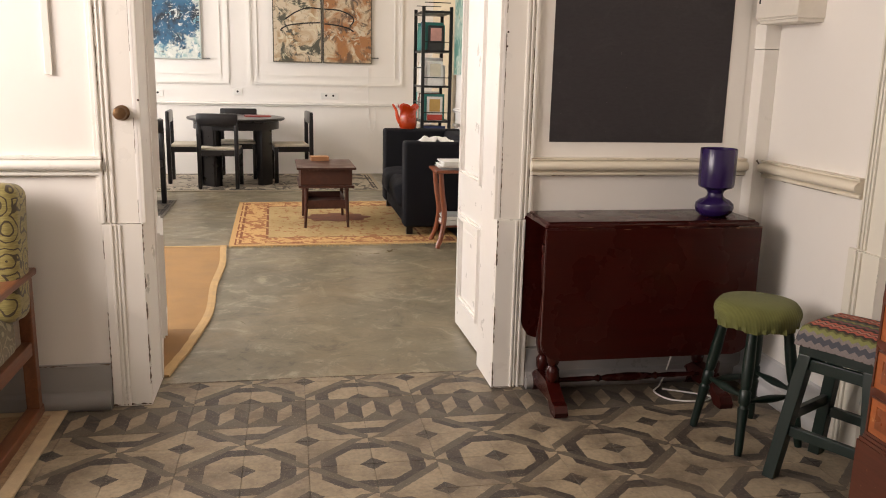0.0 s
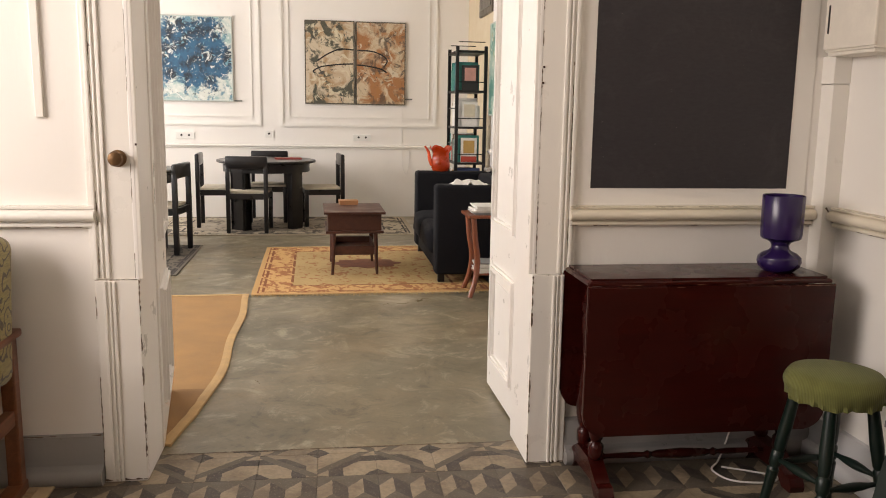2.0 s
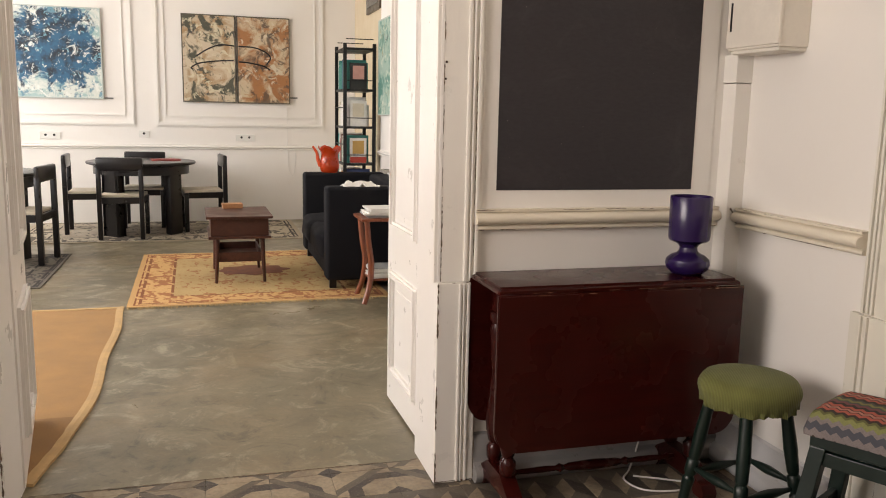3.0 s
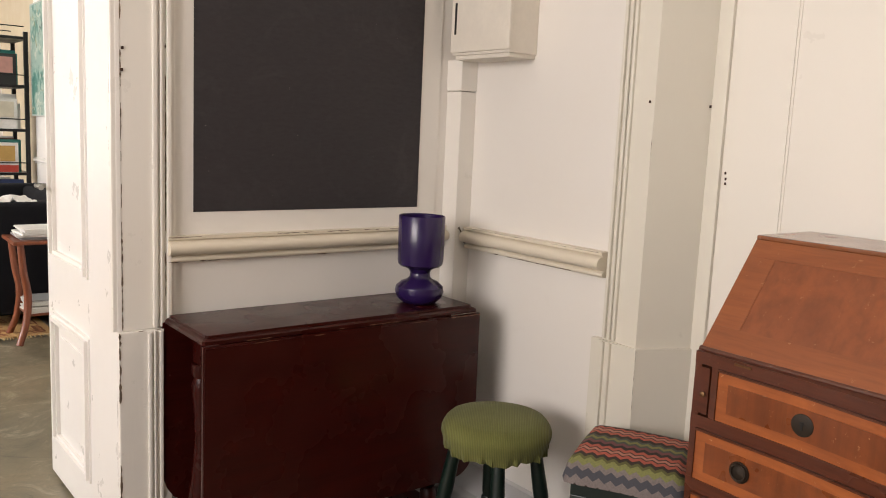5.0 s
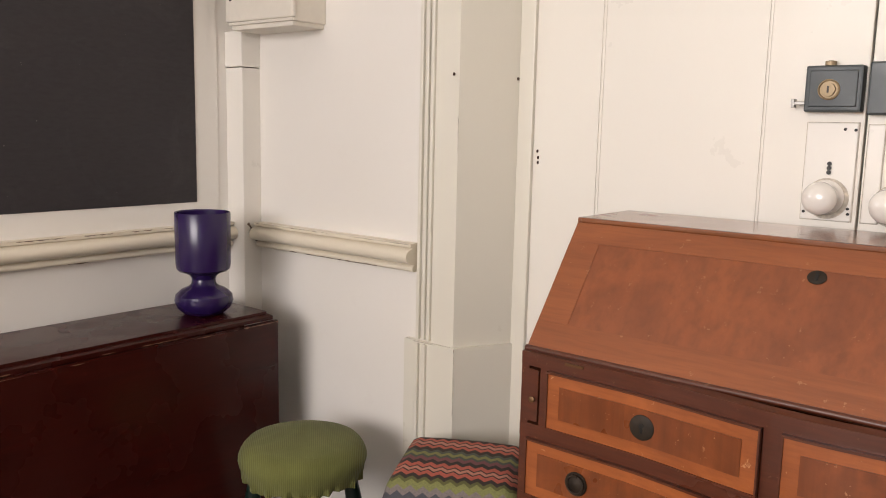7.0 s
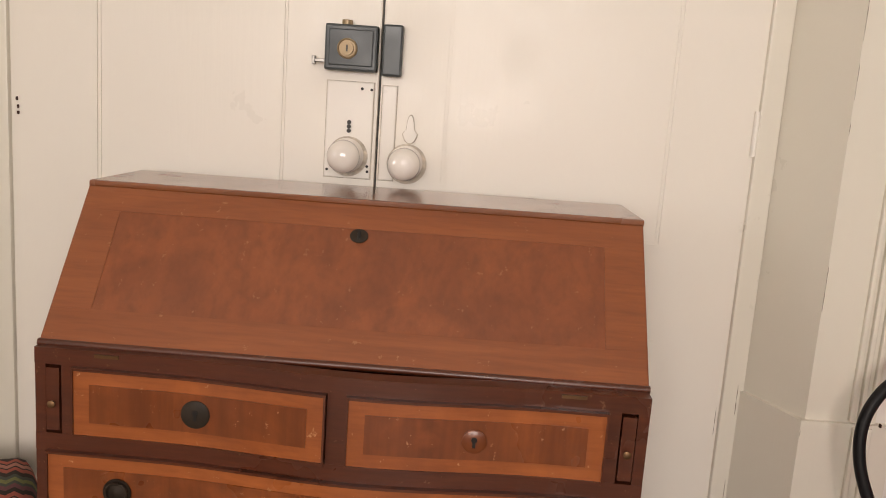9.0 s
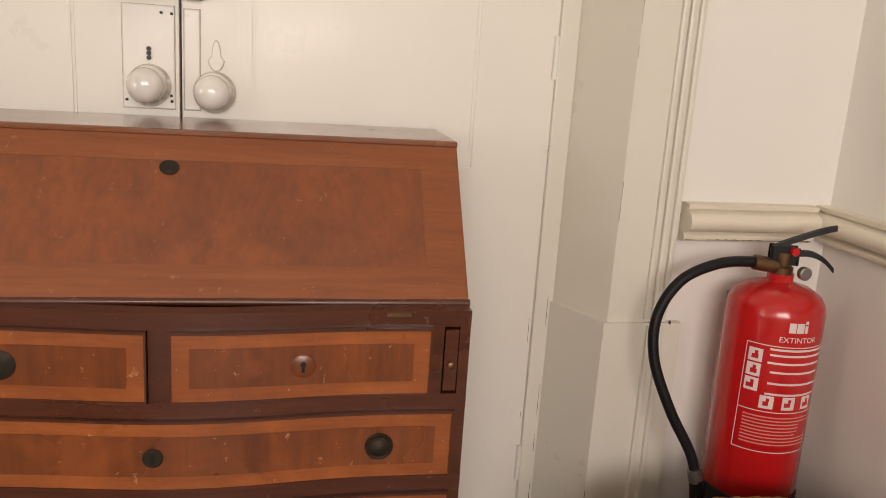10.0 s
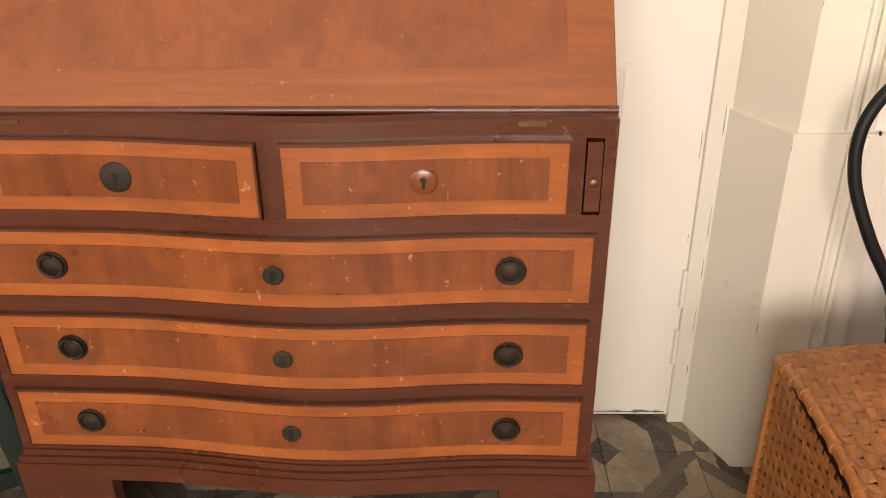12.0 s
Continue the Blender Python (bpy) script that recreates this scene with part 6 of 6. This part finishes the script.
def painting(name, m, w, h, mat, edge_mat, label, turn=False):
    p = thing(name, m, label, "painting")
    part("canvas", blk(-w / 2 + 0.008, w / 2 - 0.008, -0.034, -0.01, -h / 2 + 0.008, h / 2 - 0.008, 0.003), mat, p)
    for a, b, c, d in ((-w / 2, w / 2, -h / 2, -h / 2 + 0.012), (-w / 2, w / 2, h / 2 - 0.012, h / 2), (-w / 2, -w / 2 + 0.012, -h / 2 + 0.012, h / 2 - 0.012), (w / 2 - 0.012, w / 2, -h / 2 + 0.012, h / 2 - 0.012)):
        part("frame_edge", blk(a, b, -0.036, 0, c, d, 0.002), edge_mat, p)
    return p


painting("painting", pose(-1.36, YF - 0.002, 1.826), 0.88, 0.955, BLUEC, PALEF, "abstract painting in blues and white hung on the wall")
pa = painting("painting", pose(0.187, YF - 0.002, 1.817), 0.575, 0.955, EARTHC, CEDGE, "abstract painting in cream, olive and brown, half of a pair")
pb = painting("painting", pose(0.782, YF - 0.002, 1.815), 0.585, 0.955, RUST, CEDGE, "abstract painting in rust and cream, half of a pair")
for par, keys in ((pa, ((-0.14, 0.02), (-0.02, 0.10), (0.12, 0.155), (0.275, 0.15))), (pa, ((0.27, -0.01), (0.10, -0.02), (-0.10, -0.05), (-0.19, -0.10), (-0.17, -0.12))),
                  (pb, ((-0.275, 0.15), (-0.10, 0.14), (0.03, 0.09), (0.075, 0.03), (0.03, -0.04))), (pb, ((-0.275, -0.02), (-0.15, -0.03), (0.0, -0.06), (0.07, -0.10)))):
    part("stroke", tube(bmesh.new(), curve_points([(x, -0.0345, z) for x, z in keys], 6), 0.0075, 8), INK, par, "sweeping black brush line")
painting("painting", pose(XE2 - 0.002, 8.20, 1.675, 0, 0, -90), 0.60, 0.87, GREENC, PALEF, "abstract painting in greens hung on the side wall")
TAG = plain("grey clip", (0.16, 0.16, 0.15), 0.5)
for x, z in ((-0.87, 1.36), (1.115, 1.41)):
    tagged(part("wall_clip", blk(x - 0.045, x + 0.045, YF - 0.02, YF, z - 0.008, z + 0.008, 0.002), TAG), "small grey hanging clip beside a painting", "clip", "clips beside the paintings")
cd = curve_points([(1.04, YF - 0.008, 1.3), (1.042, YF - 0.008, 0.9), (1.05, YF - 0.010, 0.62), (1.10, YF - 0.012, 0.52), (1.13, YF - 0.010, 0.66), (1.13, YF - 0.008, 0.84)], 6)
tagged(part("wall_cable", tube(bmesh.new(), cd, 0.003, 6), CABLE, None, "", True), "thin white cable hanging on the wall", "cable")

# ---------------- dining tables and chairs ----------------
LACQ = plain("black lacquered wood", (0.008, 0.0065, 0.007), 0.3, 0, 0.1, 8, 60, 0.0, coat=0.15, spread=0.04, shine=0.35)
SEATC = plain("cream seat fabric", (0.52, 0.46, 0.36), 0.9, 0, 0.1, 20, 150, 0.3)


def round_table(m, label, group="dining tables"):
    t = thing("round_table", m, label, "table", group)
    part("tabletop", lathe(bmesh.new(), [(0, 0.690), (0.50, 0.690), (0.522, 0.697), (0.528, 0.709), (0.522, 0.721), (0.50, 0.725), (0, 0.725)], 56), LACQ, t, "", True)
    part("apron", lathe(bmesh.new(), [(0.44, 0.60), (0.46, 0.60), (0.46, 0.690), (0.44, 0.690)], 48), LACQ, t, "", True)
    for k in range(4):
        a = 45 + 90 * k
        part("leg", blk(0.355, 0.435, -0.085, 0.085, 0, 0.69, 0.02, pose(0, 0, 0, 0, 0, a)), LACQ, t, "", True)
    return t


round_table(pose(-0.50, 9.60, 0.012, 0, 0, 6), "black lacquered round dining table on four slab legs")
round_table(pose(-1.71, 8.25, 0.0, 0, 0, 20), "black lacquered round table beside the doorway rug")


def dining_chair(m):
    c = thing("dining_chair", m, "black lacquered dining chair with a cream seat and open back", "chair", "chairs round the tables")
    for x in (-0.19, 0.19):
        part("rear_leg", blk(x - 0.021, x + 0.021, -0.225, -0.180, 0, 0.70, 0.010), LACQ, c, "", True)
        part("front_leg", blk(x - 0.021, x + 0.021, 0.165, 0.21, 0, 0.40, 0.010), LACQ, c, "", True)
        part("side_rail", blk(x - 0.015, x + 0.015, -0.18, 0.165, 0.345, 0.405, 0.004), LACQ, c)
    part("back_panel", blk(-0.211, 0.211, -0.226, -0.182, 0.655, 0.785, 0.020), LACQ, c, "rounded top back panel", True)
    part("front_rail", blk(-0.169, 0.169, 0.17, 0.20, 0.345, 0.405, 0.004), LACQ, c)
    part("rear_rail", blk(-0.169, 0.169, -0.215, -0.185, 0.345, 0.405, 0.004), LACQ, c)
    part("seat", blk(-0.20, 0.20, -0.178, 0.205, 0.402, 0.430, 0.010), SEATC, c, "cream woven seat pad", True)
    return c


ch = dining_chair(pose(-0.65, 9.24, 0.012, 0, 0, -3))
for x, y, r, z in ((-1.01, 9.64, -88, 0.012), (0.09, 9.70, 97, 0.012), (-0.51, 10.02, 180, 0.012), (-1.31, 7.95, 82, 0.012), (-1.80, 7.60, 20, 0.012)):
    copy_thing(ch, pose(x, y, z, 0, 0, r))
BOOKR = plain("red book cover", (0.28, 0.05, 0.04), 0.5)
tagged(part("book", blk(-0.14, 0.14, -0.08, 0.08, 0.737, 0.752, 0.002, pose(-0.27, 9.62, 0, 0, 0, 8)), BOOKR), "thin red book lying on the dining table", "book")

# ---------------- coffee table ----------------
BRN = wood("brown teak", (0.042, 0.013, 0.008), (0.085, 0.028, 0.015), 1, 0.4, 0.1, shine=0.35)
ct = thing("coffee_table", pose(0.352, 7.235, 0.012, 0, 0, 1), "brown teak coffee table with box drawer, tray shelf and tapered legs", "coffee table")
part("tabletop", blk(-0.235, 0.235, -0.475, 0.165, 0.474, 0.492, 0.004), BRN, ct)
part("drawer_box", blk(-0.205, 0.205, -0.44, 0.135, 0.345, 0.474, 0.004), BRN, ct)
part("base_frame", blk(-0.222, 0.222, -0.458, 0.15, 0.325, 0.345, 0.004), BRN, ct)
for x in (-1, 1):
    for y, yy in ((-0.415, -0.43), (0.11, 0.14)):
        tube_bm = tube(bmesh.new(), [(x * 0.172, yy, 0), (x * 0.165, (y + yy) / 2, 0.15), (x * 0.160, y, 0.328)], [0.011, 0.015, 0.018], 10)
        part("leg", tube_bm, BRN, ct, "tapered leg", True)
part("shelf", blk(-0.155, 0.155, -0.405, 0.10, 0.155, 0.17, 0.003), BRN, ct)
for y0, y1 in ((-0.415, -0.395), (0.09, 0.11)):
    part("tray_side", blk(-0.155, 0.155, y0, y1, 0.152, 0.222, 0.004), BRN, ct)
for x0, x1 in ((-0.16, -0.145), (0.145, 0.16)):
    part("tray_side", blk(x0, x1, -0.395, 0.09, 0.152, 0.222, 0.004), BRN, ct)
BOXW = wood("light wood box", (0.34, 0.15, 0.06), (0.46, 0.23, 0.10), 0, 0.5, 0.1)
wb = thing("wooden_box", pose(0.322, 7.32, 0.504, 0, 0, 5), "small light wooden box lying on the coffee table", "box")
part("base", blk(-0.075, 0.075, -0.05, 0.05, 0, 0.022, 0.002), BOXW, wb)
part("lid", blk(-0.077, 0.077, -0.052, 0.052, 0.022, 0.036, 0.003), BOXW, wb)

# ---------------- sofa ----------------
CLOTH = plain("black sofa cloth", (0.009, 0.009, 0.0115), 0.9, 0, 0.3, 6, 200, 0.5, shine=0.2)
so = thing("sofa", pose(1.293, 7.20, 0), "black fabric two-seat sofa with boxy arms and a rumpled seat", "sofa")
for y0, y1, nm in ((-0.77, -0.60, "arm"), (0.60, 0.77, "arm")):
    part(nm, cushion(bmesh.new(), -0.355, 0.38, y0, y1, 0.075, 0.742, 0.028), CLOTH, so, "boxy padded arm", True)
part("back", cushion(bmesh.new(), 0.20, 0.385, -0.60, 0.60, 0.10, 0.735, 0.035), CLOTH, so, "", True)
part("base", blk(-0.33, 0.30, -0.60, 0.60, 0.075, 0.24, 0.01), CLOTH, so)
for y0, y1 in ((-0.60, 0.0), (0.0, 0.60)):
    bm = cushion(bmesh.new(), -0.395, 0.21, y0 + 0.004, y1 - 0.004, 0.20, 0.405, 0.07)
    bmesh.ops.subdivide_edges(bm, edges=bm.edges[:], cuts=2, use_grid_fill=True)
    for v in bm.verts:
        k = noise.noise(v.co * 9 + Vector((y0 * 5, 0, 0)))
        v.co += Vector((-0.018 * k, 0, 0.020 * k))
    part("seat_cushion", bm, CLOTH, so, "rumpled seat cushion", True)
for x in (-0.30, 0.32):
    for y in (-0.68, 0.68):
        part("foot", blk(x - 0.025, x + 0.025, y - 0.025, y + 0.025, 0, 0.078, 0.003), LACQ, so)
PAPER = plain("white paper", (0.76, 0.74, 0.70), 0.8, 0, 0.05)
bm = bmesh.new()
sheet(bm, 16, 12, lambda u, v: Vector((1.065 + 0.26 * u + 0.02 * noise.noise(Vector((u * 4, v * 4, 9))), 7.05 + 0.2 * v, 0.745 - 0.30 * 0 + 0.02 + 0.05 * abs(noise.noise(Vector((u * 3, v * 3, 4)))) + 0.03 * math.sin(u * 3.1) * math.sin(v * 3.1))), 0.01)
for v in bm.verts:
    v.co.z -= 0.03
    v.co.y -= 0.59
tagged(part("folded_cloth", bm, PAPER, None, "", True), "crumpled white cloth lying on the sofa arm", "cloth")

# orange pitcher on the far arm
ORG = plain("orange glazed ceramic", (0.66, 0.075, 0.012), 0.3, 0, 0.12, 10, 60, 0.05, coat=0.5)
pt = thing("vase", pose(1.165, 7.89, 0.742) @ Matrix.Scale(1.28, 4), "bright orange tulip-shaped ceramic vase on the sofa arm", "vase")
bm = bmesh.new()
N = 40
prof = [(0.052, 0.0), (0.064, 0.02), (0.066, 0.05), (0.060, 0.09), (0.056, 0.115), (0.064, 0.135), (0.076, 0.15)]
rg = []
for j, (r, z) in enumerate(prof):
    t = j / (len(prof) - 1)
    rg.append([bm.verts.new((r * math.cos(math.tau * i / N) * (1 + 0.05 * t * math.cos(5 * math.tau * i / N)), r * math.sin(math.tau * i / N), z + 0.030 * t ** 3 * abs(math.sin(2.5 * math.tau * i / N)))) for i in range(N)])
for a, b in zip(rg, rg[1:]):
    for i in range(N):
        bm.faces.new((a[i], a[(i + 1) % N], b[(i + 1) % N], b[i]))
bm.faces.new(rg[0][::-1])
sol = bmesh.ops.solidify(bm, geom=bm.faces[:], thickness=0.004)
part("body", bm, ORG, pt, "", True)
part("spout", tube(bmesh.new(), curve_points([(-0.058, 0, 0.04), (-0.078, 0, 0.09), (-0.085, 0, 0.13), (-0.112, 0, 0.175)], 5), [0.016 - 0.0006 * i for i in range(16)], 10), ORG, pt, "", True)

# ---------------- side table with magazines ----------------
RDW = wood("red brown wood", (0.17, 0.042, 0.016), (0.28, 0.080, 0.030), 2, 0.35, 0.3)
sd = thing("side_table", pose(1.315, 6.14, 0), "red-brown wooden side table with curved legs and magazines", "side table")
part("tabletop", blk(-0.21, 0.21, -0.17, 0.17, 0.555, 0.575, 0.006), RDW, sd)
for a in (-1, 1):
    for b in (-1, 1):
        pts = curve_points([(a * 0.17, b * 0.13, 0.556), (a * 0.155, b * 0.12, 0.40), (a * 0.135, b * 0.11, 0.26), (a * 0.150, b * 0.125, 0.12), (a * 0.19, b * 0.15, 0.0)], 5)
        part("leg", tube(bmesh.new(), pts, [0.021 - 0.006 * abs(i / 20 - 0.5) for i in range(len(pts))], 10), RDW, sd, "curved leg", True)
part("shelf", blk(-0.14, 0.14, -0.115, 0.115, 0.15, 0.165, 0.003), RDW, sd)
MAGC = [plain("magazine " + w, c, 0.5, 0, 0.1) for w, c in (("white", (0.7, 0.68, 0.64)), ("cream", (0.62, 0.56, 0.46)), ("grey", (0.35, 0.36, 0.36)), ("green", (0.2, 0.28, 0.2)))]
rng = random.Random(11)
for base, cnt, w, d in ((0.575, 7, 0.15, 0.12), (0.165, 8, 0.12, 0.10)):
    z = base
    for k in range(cnt):
        h = rng.uniform(0.006, 0.010)
        b = blk(-w, w, -d, d, 0, h, 0.001, pose(1.305 + rng.uniform(-0.02, 0.02), 6.13 + rng.uniform(-0.02, 0.02), z, 0, 0, rng.uniform(-7, 7)))
        tagged(part("magazine", b, MAGC[rng.choice((0, 0, 1, 0, 2))]), "thin magazine in a stack on the side table", "magazine", "stacked magazines")
        z += h

# ---------------- book tower ----------------
sh = thing("book_shelf", pose(1.545, 8.80, 0), "tall narrow black metal shelf filled with books", "shelf")
IRON = plain("black shelf metal", (0.014, 0.013, 0.013), 0.45, 0.3, 0.2)
for x in (-0.14, 0.14):
    for y in (-0.26, 0.26):
        part("post", blk(x - 0.016, x + 0.016, y - 0.016, y + 0.016, 0, 1.90, 0.003), IRON, sh)
LEV = [0.10, 0.45, 0.78, 1.13, 1.48, 1.86]
for z in LEV:
    part("shelf", blk(-0.15, 0.15, -0.27, 0.27, z - 0.022, z, 0.002), IRON, sh)
    for y in (-0.26, 0.26):
        part("guard_rail", blk(-0.13, 0.13, y - 0.004, y + 0.004, z + 0.075, z + 0.083, 0.001), IRON, sh)
for z in (1.30, 0.95, 0.62):
    part("crossbar", blk(-0.146, -0.134, -0.25, 0.25, z, z + 0.012, 0.001), IRON, sh)
BK = [plain("book " + w, c, 0.5, 0, 0.12) for w, c in (("teal", (0.03, 0.20, 0.17)), ("navy", (0.03, 0.05, 0.14)), ("cream", (0.62, 0.56, 0.44)), ("white", (0.72, 0.70, 0.66)), ("red", (0.42, 0.05, 0.03)),
                                                      ("pink", (0.55, 0.28, 0.24)), ("brown", (0.16, 0.08, 0.05)), ("black", (0.02, 0.02, 0.02)), ("ochre", (0.45, 0.28, 0.08)))]
BKN = ["teal", "dark blue", "cream", "white", "red", "pink", "brown", "black", "ochre"]
rng = random.Random(3)
for z in LEV[:-1]:
    y = -0.225
    while y < 0.20:
        w, h, d = rng.uniform(0.018, 0.042), rng.uniform(0.20, 0.285), rng.uniform(0.17, 0.24)
        k = rng.choice({1.48: (0, 0, 0, 1), 1.13: (3, 3, 2, 3), 0.78: (4, 3, 0, 5, 6, 2)}.get(z, tuple(range(9))))
        tagged(part("book", blk(1.545 - 0.13, 1.545 - 0.13 + d, 8.80 + y, 8.80 + y + w, z, z + h, 0.002), BK[k]), f"{BKN[k]} book standing on the metal shelf", "book", "books on the shelf")
        y += w + rng.uniform(0.001, 0.006)
for z, k, k2 in ((1.48, 7, 5), (1.13, 3, 2), (0.78, 3, 8)):
    b = tagged(part("book", blk(1.455, 1.615, 8.548, 8.566, z, z + 0.24, 0.002), BK[k]), f"{BKN[k]} book shown face out on the shelf", "book", "books on the shelf")
    part("cover_panel", blk(1.48, 1.59, 8.5445, 8.548, z + 0.09, z + 0.215, 0.001), BK[k2], b, "cover picture block")
    if k2 == 8:
        part("cover_panel", blk(1.457, 1.613, 8.5445, 8.548, z + 0.004, z + 0.06, 0.001), BK[4], b, "red cover band")

# ---------------- floor tiles ----------------
floor_ob = bpy.data.objects["floor"]
rows_y = [(2.70 + 0.195 * k, 2.895 + 0.195 * k) for k in range(-27, 0)] + [(2.70, 2.895), (2.895, 3.037), (3.037, 3.26), (3.26, 3.455), (3.455, 3.505)]
meshes = {}


def tile_mesh(h):
    key = round(h, 4)
    if key not in meshes:
        bm = bmesh.new()
        box(bm, 0.0005, 0.2105, 0.0005, h - 0.0005, -0.012, 0)
        top = [e for e in bm.edges if all(v.co.z > -0.001 for v in e.verts)]
        bmesh.ops.bevel(bm, geom=top, offset=0.0008, segments=1, affect="EDGES")
        me = bpy.data.meshes.new("tile")
        bm.to_mesh(me)
        bm.free()
        me.materials.append(TILE)
        meshes[key] = me
    return meshes[key]


rest = bmesh.new()
for y0, y1 in rows_y:
    for i in range(-16, 12):
        x0 = -0.097 + 0.211 * i
        if x0 > 2.2 or (x0 + 0.2 < W1):
            continue
        lift = 0.0012 * noise.noise(Vector((x0 * 7, y0 * 7, 3)))
        near = (-1.3 < x0 < 1.95 and y0 > 1.45) or (x0 > 1.7 and 0.6 < y0 < 1.3)
        if near:
            ob = new("tile", tile_mesh(y1 - y0))
            ob.parent = floor_ob
            ob.matrix_basis = pose(x0, y0, lift, 0.12 * noise.noise(Vector((x0 * 5, y0 * 9, 1))), 0.12 * noise.noise(Vector((x0 * 9, y0 * 5, 2))))
        elif y1 > YS:
            box(rest, x0 + 0.0007, x0 + 0.2103, y0 + 0.0007, y1 - 0.0007, -0.012, lift)
ob = part("tile_field", rest, TILE, floor_ob)
ob["kind"] = "stuff"
